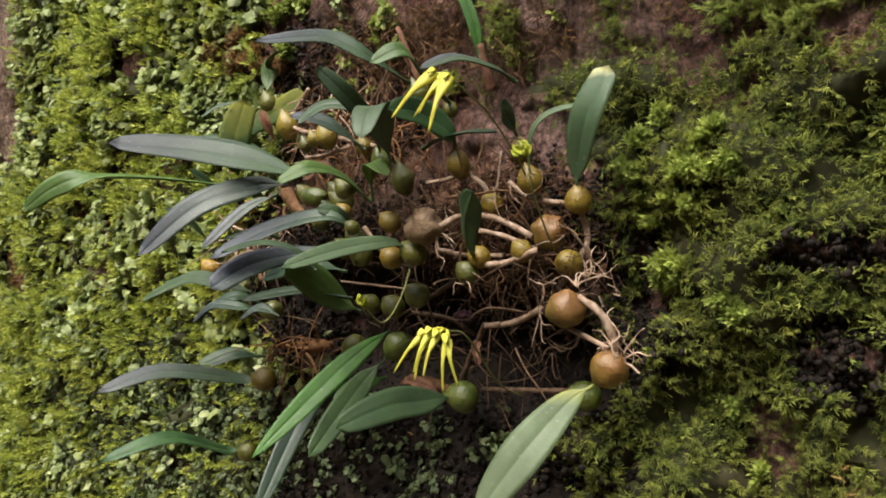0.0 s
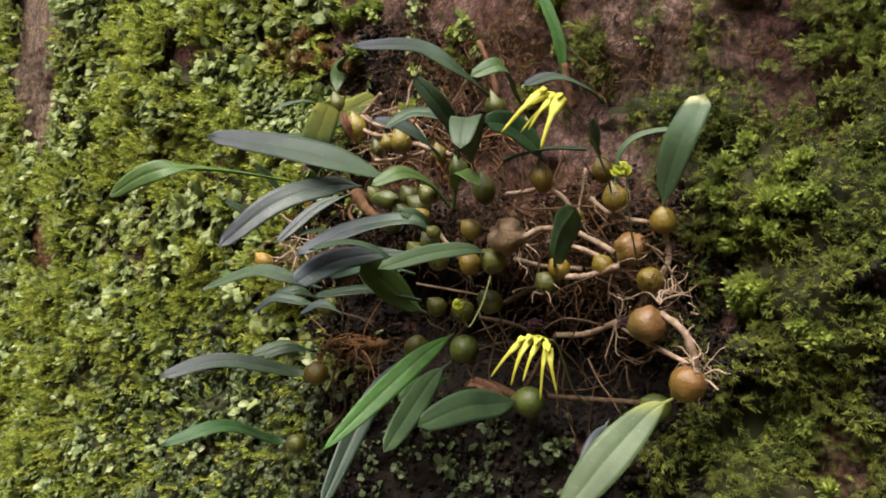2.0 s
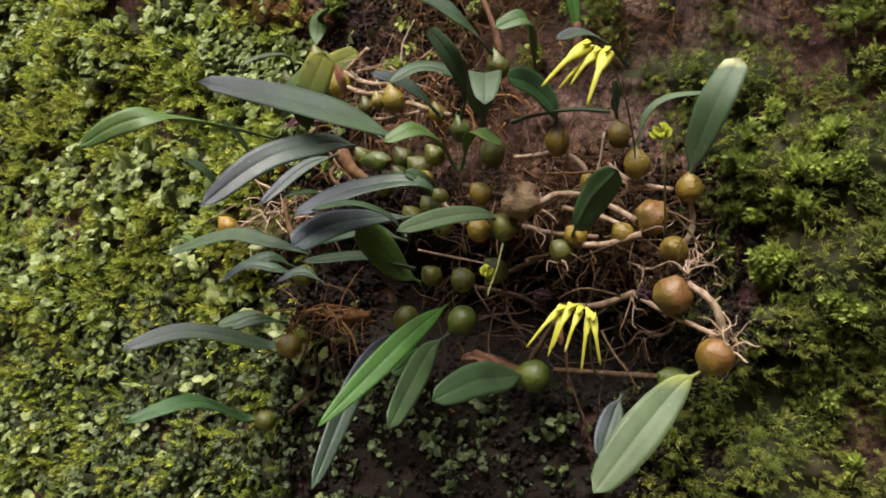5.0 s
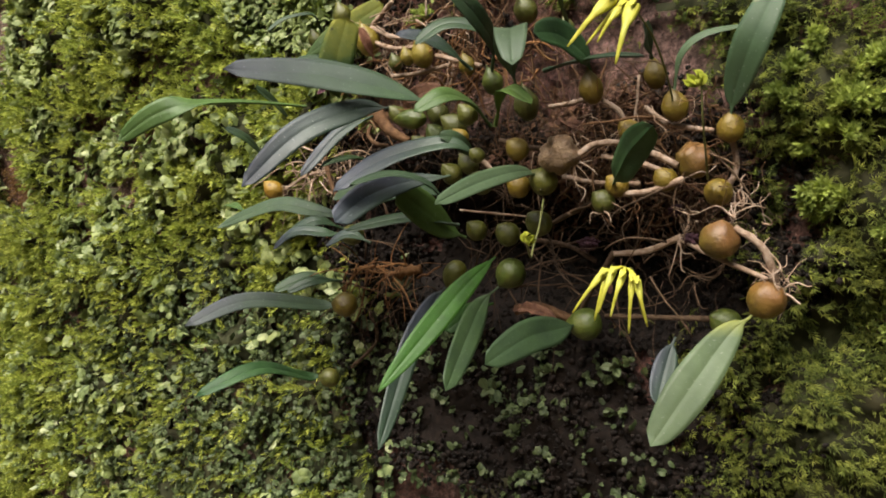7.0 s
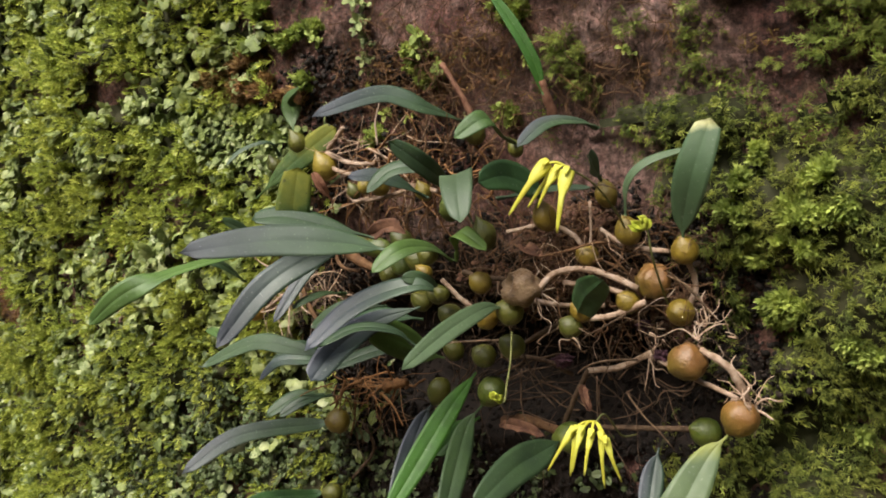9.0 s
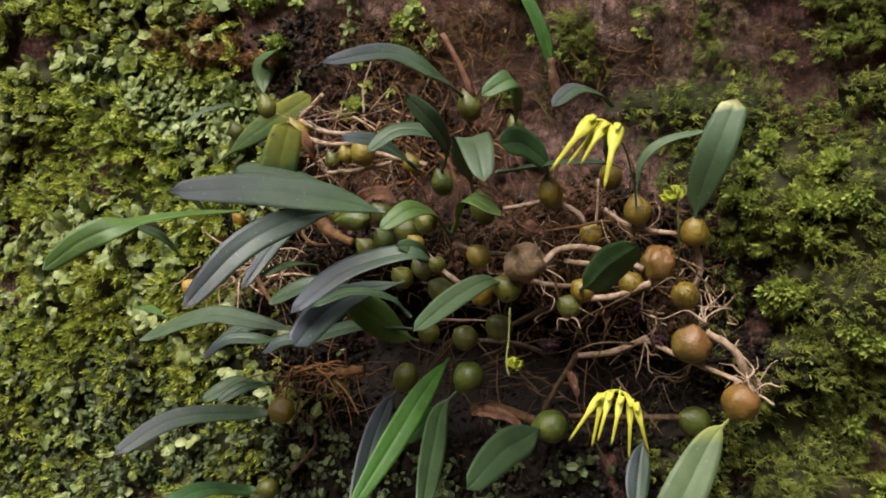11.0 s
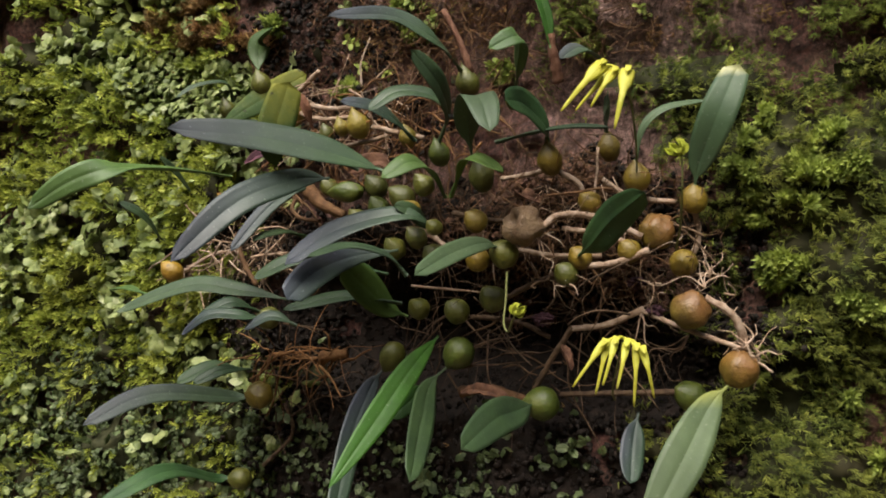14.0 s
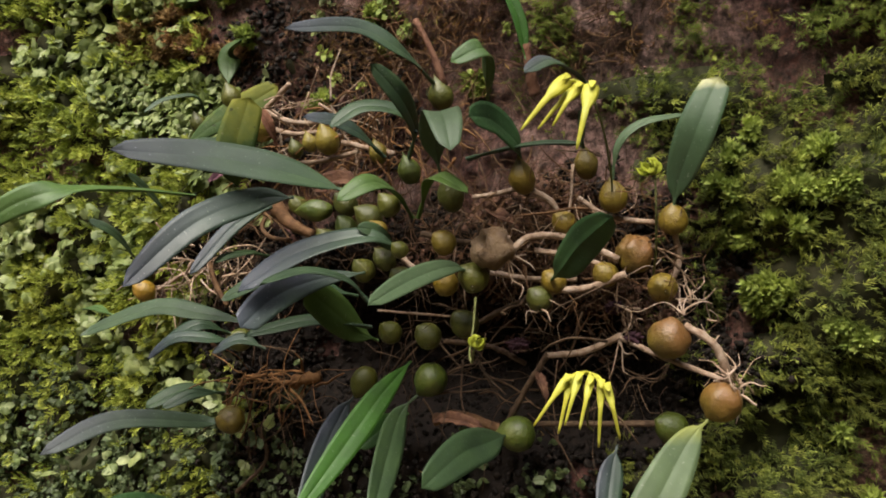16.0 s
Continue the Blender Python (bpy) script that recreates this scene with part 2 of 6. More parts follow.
SOIL, nt, b = material("forest_floor", 0.9, 0.2)
nt.links.new(ramp(nt, noise_out(nt, 9.0, 8.0, 0.7), (0.3, (0.07, 0.05, 0.03)), (0.6, (0.18, 0.13, 0.08)), (0.75, (0.1, 0.12, 0.04))), b.inputs["Base Color"])
bump(nt, b, noise_out(nt, 40.0, 8.0, 0.7), 0.8, 0.02)

MOSS_FEATHER = moss_material("feather_moss", ((0.0, (0.085, 0.115, 0.028)), (0.5, (0.2, 0.25, 0.054)), (0.85, (0.36, 0.41, 0.084)), (1.0, (0.53, 0.58, 0.125))), (0.3, 0.32, 0.058))
MOSS_FINE = moss_material("fine_moss", ((0.0, (0.11, 0.15, 0.036)), (0.5, (0.24, 0.3, 0.065)), (0.85, (0.39, 0.465, 0.1)), (1.0, (0.53, 0.6, 0.16))), (0.34, 0.356, 0.068))
MOSS_SPRIG = moss_material("bright_moss", ((0.0, (0.17, 0.23, 0.05)), (0.6, (0.31, 0.39, 0.09)), (1.0, (0.46, 0.53, 0.15))), (0.36, 0.42, 0.085))
MOSS_CUSHION = moss_material("cushion_moss", ((0.0, (0.19, 0.24, 0.042)), (0.5, (0.34, 0.41, 0.075)), (0.85, (0.47, 0.535, 0.105)), (1.0, (0.6, 0.64, 0.17))), (0.43, 0.46, 0.085), 0.45)
LIVERWORT = moss_material("leafy_liverwort", ((0.0, (0.13, 0.175, 0.06)), (0.5, (0.25, 0.315, 0.12)), (0.88, (0.37, 0.43, 0.2)), (1.0, (0.5, 0.54, 0.34))), (0.29, 0.335, 0.085), 0.38, 0.5)
# liverwort green darkened to carry the shade low on the face
DIMMED_WORT = moss_material("shade_liverwort", ((0.0, (0.045, 0.06, 0.02)), (0.6, (0.075, 0.108, 0.042)), (0.9, (0.115, 0.155, 0.07)), (1.0, (0.18, 0.22, 0.11))), (0.06, 0.074, 0.023), 0.2, 0.5)
MOSS_RED = moss_material("rusty_moss", ((0.0, (0.15, 0.068, 0.03)), (0.6, (0.3, 0.15, 0.062)), (1.0, (0.43, 0.27, 0.1))), (0.26, 0.2, 0.055))


LEAF_TIP = leaf_material("orchid_leaf_pale_tip", (0.034, 0.064, 0.034), (0.044, 0.081, 0.042), (0.056, 0.099, 0.049), 0.5, 0.12)
nt = LEAF_TIP.node_tree
b = nt.nodes["Principled BSDF"]
old = b.inputs["Base Color"].links[0].from_socket
gen = nt.nodes.new("ShaderNodeSeparateXYZ")
nt.links.new(nt.nodes.new("ShaderNodeTexCoord").outputs["Generated"], gen.inputs[0])
pale = ramp(nt, math_node(nt, "ADD", gen.outputs["Z"], math_node(nt, "MULTIPLY", noise_out(nt, 300.0), 0.06)), (0.93, (0, 0, 0)), (1.04, (1, 1, 1)))
nt.links.new(mix(nt, pale, old, (0.42, 0.42, 0.2)), b.inputs["Base Color"])

# sky sheen put into the colour: purple-grey towards the tip, green towards the stalk
nt = LEAF_SHEEN.node_tree
b = nt.nodes["Principled BSDF"]
old = b.inputs["Base Color"].links[0].from_socket
gen = nt.nodes.new("ShaderNodeSeparateXYZ")
nt.links.new(nt.nodes.new("ShaderNodeTexCoord").outputs["Generated"], gen.inputs[0])
along = math_node(nt, "ADD", gen.outputs["X"], math_node(nt, "MULTIPLY", noise_out(nt, 90.0), 0.3))
tint = ramp(nt, along, (0.2, (1.26, 1.1, 1.6)), (0.62, (0.96, 1.16, 0.95)), (1.0, (0.9, 1.28, 0.72)))
nt.links.new(mix(nt, 1.0, old, tint, "MULTIPLY"), b.inputs["Base Color"])

nt = LEAF_YELLOW.node_tree
b = nt.nodes["Principled BSDF"]
old = b.inputs["Base Color"].links[0].from_socket
gen = nt.nodes.new("ShaderNodeSeparateXYZ")
nt.links.new(nt.nodes.new("ShaderNodeTexCoord").outputs["Generated"], gen.inputs[0])
ripe = math_node(nt, "ADD", gen.outputs["Z"], math_node(nt, "MULTIPLY", noise_out(nt, 110.0, 5.0), 0.8))
ripe = ramp(nt, math_node(nt, "MULTIPLY", ripe, 0.6), (0.52, (0, 0, 0)), (0.84, (1, 1, 1)))
ripe = mix(nt, math_node(nt, "MULTIPLY", ripe, 0.8), old, (0.24, 0.23, 0.016))
specks = ramp(nt, noise_out(nt, 240.0, 1.0), (0.68, (0, 0, 0)), (0.72, (1, 1, 1)))
nt.links.new(mix(nt, math_node(nt, "MULTIPLY", specks, 0.85), ripe, (0.02, 0.016, 0.008)), b.inputs["Base Color"])

nt = LEAF_PALE.node_tree
b = nt.nodes["Principled BSDF"]
old = b.inputs["Base Color"].links[0].from_socket
gen = nt.nodes.new("ShaderNodeSeparateXYZ")
nt.links.new(nt.nodes.new("ShaderNodeTexCoord").outputs["Generated"], gen.inputs[0])
foot = ramp(nt, math_node(nt, "ADD", gen.outputs["Z"], math_node(nt, "MULTIPLY", noise_out(nt, 200.0), 0.1)), (0.88, (0, 0, 0)), (1.06, (1, 1, 1)))
nt.links.new(mix(nt, foot, old, (0.2, 0.22, 0.05)), b.inputs["Base Color"])

DROP, nt, b = material("water", 0.02, 0.5)
b.inputs["Transmission Weight"].default_value = 1.0
b.inputs["IOR"].default_value = 1.33


# ---- shapes ----
def part(name, bm, mat, parent, label=""):
    me = bpy.data.meshes.new(name)
    bm.to_mesh(me)
    bm.free()
    for p in me.polygons:
        p.use_smooth = True
    me.materials.append(mat)
    ob = new(name, me)
    ob.parent = parent
    if label:
        tagged(ob, label)
    return ob


def thing(name, place, label, category, group=""):
    e = new(name)
    e.location = place
    e.empty_display_size = 0.01
    bpy.context.view_layer.update()
    return tagged(e, label, category, group)


def attach(ob, parent):
    """Keeps world coordinates of a mesh under a moved parent."""
    ob.matrix_parent_inverse = Matrix.Translation(-Vector(parent.matrix_basis.translation)) if parent.type == "EMPTY" else Matrix()
    return ob


def spline(pts, n):
    """n + 1 points on a smooth curve through pts."""
    p = [Vector(q) for q in pts]
    p = [p[0] * 2 - p[1]] + p + [p[-1] * 2 - p[-2]]
    out = []
    m = len(p) - 3
    for i in range(n + 1):
        u = i / n * m
        k = min(int(u), m - 1)
        f = u - k
        a, b_, c, d = p[k:k + 4]
        out.append(0.5 * (2 * b_ + (c - a) * f + (2 * a - 5 * b_ + 4 * c - d) * f * f + (3 * b_ - a - 3 * c + d) * f ** 3))
    return out


def tube_into(bm, pts, r0, r1, n=14, seg=7, wobble=0.0, rng=random):
    line = spline(pts, n)
    rings = []
    side = Vector((0.31, 0.2, 0.93))
    for i, q in enumerate(line):
        t = (line[min(i + 1, n)] - line[max(i - 1, 0)]).normalized()
        x = (side - t * side.dot(t)).normalized()
        side = x
        y = t.cross(x)
        r = (r0 + (r1 - r0) * i / n) * (1 + wobble * (rng.random() - 0.5))
        if wobble:
            q = q + (x * (rng.random() - 0.5) + y * (rng.random() - 0.5)) * r * wobble
        rings.append([bm.verts.new(q + (x * math.cos(6.2832 * k / seg) + y * math.sin(6.2832 * k / seg)) * r) for k in range(seg)])
    for a, b_ in zip(rings, rings[1:]):
        for k in range(seg):
            bm.faces.new((a[k], a[(k + 1) % seg], b_[(k + 1) % seg], b_[k]))
    bm.faces.new(rings[0][::-1])
    bm.faces.new(rings[-1])


def tube(name, pts, r0, r1, mat, parent, label="", n=14, seg=7, wobble=0.25, seed=1):
    bm = bmesh.new()
    tube_into(bm, pts, r0, r1, n, seg, wobble, random.Random(seed + int(abs(pts[0][0]) * 1e4)))
    return attach(part(name, bm, mat, parent, label), parent)


def blade_into(bm, pts, width, n0, n1, stalk=0.12, fold=0.15, thick=0.0009, blunt=0.24, n=20, rng=random, taper=False, rise=0.5, twist=None):
    """A fleshy blade along pts. n0, n1: which way its upper face looks at base and tip."""
    line = spline(pts, n)
    across = (-1, -0.72, -0.36, -0.06, 0, 0.06, 0.36, 0.72, 1)
    top, low = [], []
    ph = rng.random() * 6
    for i, q in enumerate(line):
        s = i / n
        t = (line[min(i + 1, n)] - line[max(i - 1, 0)]).normalized()
        sn = s if twist is None else min(1.0, max(0.0, (s - twist) / 0.2 + 0.5))
        nn = Vector(n0).lerp(Vector(n1), sn)
        nn = (nn - t * nn.dot(t)).normalized()
        x = t.cross(nn)
        u = max(0.0, (s - stalk) / (1 - stalk))
        f = math.sin(1.5708 * min(1, u / rise)) ** 0.8 * math.sin(1.5708 * min(1, (1 - u) / 0.42)) ** (1.6 * blunt)
        if taper:
            f = min(1, s / 0.1) ** 0.5 * (1 - 0.72 * min(1, s * 1.3) ** 0.8)
        w = 0.5 * max(width * min(f, 1.0), 0.0011 if s < stalk + 0.1 else 0.0002)
        a, b_ = [], []
        for c in across:
            lift = fold * w * abs(c) ** 1.2 - (0.0002 if c == 0 else 0) + 0.03 * w * math.sin(9 * s + 3 * c + ph)
            p = q + x * (c * w) + nn * lift
            th = thick * (1.0 - 0.75 * abs(c)) * (0.5 + 0.5 * min(1, 12 * (1 - s))) + (0.0008 if s < stalk else 0)
            a.append(bm.verts.new(p + nn * th * 0.5))
            b_.append(bm.verts.new(p - nn * th * 0.5 - (nn * 0.0003 if c == 0 else nn * 0)))
        top.append(a)
        low.append(b_)
    m = len(across)
    for i in range(n):
        for k in range(m - 1):
            bm.faces.new((top[i][k], top[i + 1][k], top[i + 1][k + 1], top[i][k + 1]))
            bm.faces.new((low[i][k + 1], low[i + 1][k + 1], low[i + 1][k], low[i][k]))
        bm.faces.new((low[i][0], low[i + 1][0], top[i + 1][0], top[i][0]))
        bm.faces.new((top[i][-1], top[i + 1][-1], low[i + 1][-1], low[i][-1]))
    for i in (0, n):
        for k in range(m - 1):
            bm.faces.new((top[i][k], top[i][k + 1], low[i][k + 1], low[i][k]) if i else (low[i][k], low[i][k + 1], top[i][k + 1], top[i][k]))


FACE = (0.55, -0.5, 0.65)


def leaf(plant, pts, width_mm, mat=None, n0=FACE, n1=None, label="", **kw):
    bm = bmesh.new()
    blade_into(bm, pts, width_mm / 1000, n0, n1 or n0, rng=random.Random(int(abs(pts[-1][0]) * 1e5)), **kw)
    return attach(part("leaf", bm, mat or LEAF, plant, label), plant)


def bulb(plant, c, r_mm, mat=None, axis=(-0.4, -0.5, 0.6), tall=1.08, wrinkle=0.05, label="", crater=0.0, drop=None, neck=0.07, pear=0.0):
    """A pseudobulb: an egg with a short neck towards axis, faint ribs and a scar ring."""
    bm = bmesh.new()
    bmesh.ops.create_uvsphere(bm, u_segments=22, v_segments=14, radius=1.0)
    turn = Vector(axis).to_track_quat("Z", "Y").to_matrix()
    r = r_mm / 1000
    off = Vector(c) * 61
    ribs = 5 + int(abs(c[0]) * 1000) % 4
    for vt in bm.verts:
        p = vt.co.copy()
        z = p.z
        rad = 1 - 0.12 * z - 0.06 * z * z - (0.0 if z < 0.75 else 0.7 * (z - 0.75)) - pear * max(0.0, z + 0.1) ** 1.5
        rad = max(rad, 0.1)
        ang = math.atan2(p.y, p.x)
        k = 1 + wrinkle * noise.noise(p * 1.7 + off) + 0.35 * wrinkle * noise.noise(p * 6 + off) + 0.018 * math.cos(ribs * ang) * (1 - z * z)
        q = Vector((p.x * rad, p.y * rad, z * tall + (neck if z > 0.93 else 0)))
        if crater and z > 0.82:
            q.z -= crater * (6 * (z - 0.82) - 0.25 * math.exp(-((z - 0.88) / 0.03) ** 2))
        vt.co = Vector(c) + turn @ (q * k * r)
    ob = attach(part("pseudobulb", bm, mat or BULB, plant, label), plant)
    if drop:
        bm = bmesh.new()
        bmesh.ops.create_uvsphere(bm, u_segments=10, v_segments=8, radius=1.0)
        at = Vector(c) + Vector(drop).normalized() * r * 1.02
        for vt in bm.verts:
            vt.co = at + Vector((vt.co.x, vt.co.y, vt.co.z * 1.25)) * 0.0009
        part("water_drop", bm, DROP, ob, "clear hanging water drop")
    return ob


def floret_into(bm, head, tip, side, width=0.0029):
    """One floret: a hooded head with small wings and a long drooping, tapering lip-like tongue of joined sepals."""
    h, t = Vector(head), Vector(tip)
    d = (t - h).normalized()
    x = d.cross(Vector(side)).normalized()
    mid = h.lerp(t, 0.5) + Vector(side).normalized() * 0.0022
    out = Vector(side).normalized()
    line = spline([h - d * 0.001, h.lerp(t, 0.25) + out * 0.0018, mid, t], 14)
    rings = []
    for i, q in enumerate(line):
        u = i / 14
        w = width * (0.30 + 0.28 * math.sin(3.1416 * min(1.0, 0.25 + u * 1.5))) * (1 - u) ** 0.55 + 0.0003
        way = (line[min(i + 1, 14)] - line[max(i - 1, 0)]).normalized()
        a1 = way.cross(out).normalized()
        a2 = a1.cross(way)
        rings.append([bm.verts.new(q + a1 * math.cos(0.7854 * k) * w + a2 * math.sin(0.7854 * k) * w * 0.62 - out * (0.25 * w if k == 2 else 0)) for k in range(8)])
    for r0, r1 in zip(rings, rings[1:]):
        for k in range(8):
            bm.faces.new((r0[k], r0[(k + 1) % 8], r1[(k + 1) % 8], r1[k]))
    bm.faces.new(rings[0][::-1])
    bm.faces.new(rings[-1])
    ball = bmesh.ops.create_uvsphere(bm, u_segments=10, v_segments=7, radius=1.0)["verts"]
    for vt in ball:
        p = vt.co
        vt.co = h + x * p.x * 0.0013 + d * (p.y * 0.0021 + 0.0005) + Vector(side).normalized() * (p.z * 0.0014)
    blade_into(bm, [h - d * 0.001, h - d * 0.002 + Vector(side).normalized() * 0.002, h + d * 0.0008 + Vector(side).normalized() * 0.0034], 0.0024, -d, -d, stalk=0.0, n=6)


def half_open(ped, foot, tips, width):
    """A half-open flower: short boat-shaped sepals spreading from a swollen foot."""
    bm = bmesh.new()
    f = Vector(foot)
    mid = sum((Vector(t) for t in tips), Vector()) / len(tips)
    for k, tip in enumerate(tips):
        t = Vector(tip)
        out = (t - mid).normalized() * 0.0012
        blade_into(bm, [f, f.lerp(t, 0.5) + out, t], width, (0.35, -0.85, 0.3), (0.2, -0.8, 0.5), stalk=0.0, fold=0.55, thick=0.0007, blunt=1.1, n=10, rng=random.Random(k), rise=0.4)
    ball = bmesh.ops.create_uvsphere(bm, u_segments=12, v_segments=8, radius=1.0)["verts"]
    for vt in ball:
        vt.co = f.lerp(mid, 0.3) + vt.co * 0.0016
    part("floret", bm, BUD, ped, "small half-open lime-yellow orchid flower")


def inflorescence(plant, stalk, hub, florets, label, width=0.0025):
    """stalk: points of the peduncle up to the hub; florets: (head, tip) pairs."""
    ped = tube("inflorescence", stalk + [hub], 0.00048, 0.0004, STEM, plant, label, n=18, seg=6, wobble=0.15)
    for head, tip, *broad in florets:
        bm = bmesh.new()
        floret_into(bm, head, tip, (0.35, -0.9, 0.25), broad[0] if broad else width)
        tube_into(bm, [hub, Vector(hub).lerp(Vector(head), 0.5) + Vector((0, 0, 0.0015)), head], 0.0005, 0.0006, 6, 5)
        part("floret", bm, PETAL, ped, "drooping yellow orchid floret with long pointed sepals")
    return ped


# ---- the bank ----
def vnoise(x, z, scale, seed):
    """Smooth value noise in 0..1 for arrays."""
    x, z = np.asarray(x) * scale + seed * 17.3, np.asarray(z) * scale + seed * 9.1
    xi, zi = np.floor(x), np.floor(z)
    fx, fz = x - xi, z - zi
    fx, fz = fx * fx * (3 - 2 * fx), fz * fz * (3 - 2 * fz)

    def h(a, c):
        s = np.sin(a * 127.1 + c * 311.7 + seed * 74.7) * 43758.5453
        return s - np.floor(s)
    return (h(xi, zi) * (1 - fx) + h(xi + 1, zi) * fx) * (1 - fz) + (h(xi, zi + 1) * (1 - fx) + h(xi + 1, zi + 1) * fx) * fz


def blob(x, z, cx, cz, rx, rz):
    """1 inside an ellipse, falling softly to 0, with a ragged rim."""
    d = np.hypot((x - cx) / rx, (z - cz) / rz) + 0.5 * (vnoise(x, z, 70, 3) - 0.5) + 0.4 * (vnoise(x, z, 160, 5) - 0.5)
    return np.clip((1.15 - d) / 0.3, 0, 1)


def face_y(x, z):
    """How deep the rock face lies at x, z."""
    y = 0.3545 + 0.016 * (vnoise(x, z, 14, 1) - 0.5) + 0.008 * (vnoise(x, z, 40, 2) - 0.5) + 0.004 * (vnoise(x, z, 110, 4) - 0.5)
    y = y + 0.0018 * (vnoise(x, z, 420, 16) - 0.5) + 0.0009 * (vnoise(x, z, 760, 17) - 0.5) + 0.0032 * (vnoise(x, z, 260, 14) - 0.5) + 0.0022 * np.abs(vnoise(x, z, 170, 15) - 0.5)
    y = y + 0.06 * np.exp(-((x + 0.34) / 0.1) ** 4 - ((z - 1.374) / 0.036) ** 4)
    y = y - 0.015 * np.exp(-((x + 0.115) / 0.03) ** 2 - ((z - 1.406) / 0.012) ** 2) - 0.008 * np.exp(-((x + 0.12) / 0.024) ** 2 - ((z - 1.367) / 0.016) ** 2)
    return y + 0.25 * (vnoise(x, z, 0.8, 7) - 0.5) * np.clip((np.hypot(x + 0.45, z - 1.4) - 1.0) / 2, 0, 1)


def axis_steps(a, middle, b_):
    """Steps that widen outward from a finely divided middle."""
    left = middle[0] - np.geomspace(0.03, middle[0] - a, 14)[::-1]
    right = middle[-1] + np.geomspace(0.03, b_ - middle[-1], 14)
    return np.concatenate([left, middle, right])


def mesh_thing(name, verts, faces, mat, smooth=True):
    me = bpy.data.meshes.new(name)
    verts, faces = np.asarray(verts, np.float32), np.asarray(faces, np.int32)
    k = faces.shape[1]
    me.vertices.add(len(verts))
    me.vertices.foreach_set("co", verts.ravel())
    me.loops.add(faces.size)
    me.loops.foreach_set("vertex_index", faces.ravel())
    me.polygons.add(len(faces))
    me.polygons.foreach_set("loop_start", np.arange(0, faces.size, k, dtype=np.int32))
    me.polygons.foreach_set("use_smooth", np.full(len(faces), smooth))
    me.update(calc_edges=True)
    me.validate()
    me.materials.append(mat)
    return new(name, me)


def two_steps(f0, m0, m1, f1, coarse, fine):
    return np.concatenate([np.arange(f0, m0, coarse), np.arange(m0, m1, fine), np.arange(m1, f1 + 1e-6, coarse)])


gx, gz = axis_steps(-7, two_steps(-1.6, -0.6, -0.1, 0.12, 0.008, 0.0018), 6), axis_steps(-0.15, two_steps(0.92, 1.26, 1.62, 1.76, 0.008, 0.0018), 3.6)
X, Z = np.meshgrid(gx, gz)
front = np.stack([X, face_y(X, Z), Z], -1).reshape(-1, 3)
nx, nz = len(gx), len(gz)
idx = np.arange(nx * nz).reshape(nz, nx)
quads = np.stack([idx[:-1, :-1], idx[:-1, 1:], idx[1:, 1:], idx[1:, :-1]], -1).reshape(-1, 4)
rim = np.concatenate([idx[0, :], idx[1:, -1], idx[-1, -2::-1], idx[-2:0:-1, 0]])
back = front[rim] * [1, 0, 1] + [0, 1.6, 0]
bi = np.arange(len(rim)) + len(front)
rn, bn = np.roll(rim, -1), np.roll(bi, -1)
skirt = np.stack([rim, bi, bn, rn], -1)
bank = mesh_thing("wall_rock", np.concatenate([front, back]), np.concatenate([quads, skirt]), ROCK)
tagged(bank, "damp reddish-brown earthy rock face under moss", "rock face", kind="structure")

bm = bmesh.new()
bmesh.ops.create_grid(bm, x_segments=60, y_segments=60, size=60)
for vt in bm.verts:
    vt.co.z += 0.25 * noise.noise(vt.co * 0.21) * min(1, vt.co.length / 12)
ground = part("ground", bm, SOIL, None)
tagged(ground, "dark forest floor of soil and leaf litter", "ground", kind="structure")


# unseen forest ring added to keep out low sky so light falls from above
bm = bmesh.new()
n_ring, n_high = 90, 26
ring = []
for j in range(n_high + 1):
    row = []
    for i in range(n_ring + 1):
        a = math.pi * (1.02 + 0.96 * i / n_ring)
        h = -0.3 + 6.6 * j / n_high
        r = 6.5 + 1.4 * noise.noise(Vector((a * 9, h * 1.6, 0.3))) + 0.7 * noise.noise(Vector((a * 26, h * 4, 2.3)))
        row.append(bm.verts.new((r * math.cos(a), r * math.sin(a) + 0.4, h + (1.2 * noise.noise(Vector((a * 12, 5, 1))) if j == n_high else 0))))
    ring.append(row)
for a, c in zip(ring, ring[1:]):
    for i in range(n_ring):
        bm.faces.new((a[i], c[i], c[i + 1], a[i + 1]))
SKY_BLOCK, nt, b = material("sky_block", 0.8, 0.2)
nt.links.new(ramp(nt, noise_out(nt, 3.0, 8.0, 0.75), (0.35, (0.02, 0.028, 0.01)), (0.55, (0.065, 0.09, 0.03)), (0.7, (0.13, 0.17, 0.06))), b.inputs["Base Color"])
bump(nt, b, noise_out(nt, 5.0, 8.0, 0.7), 1.0, 0.2)
tagged(part("backdrop", bm, SKY_BLOCK, None), "unseen dark green forest edge added to block the low sky", "forest", kind="structure")


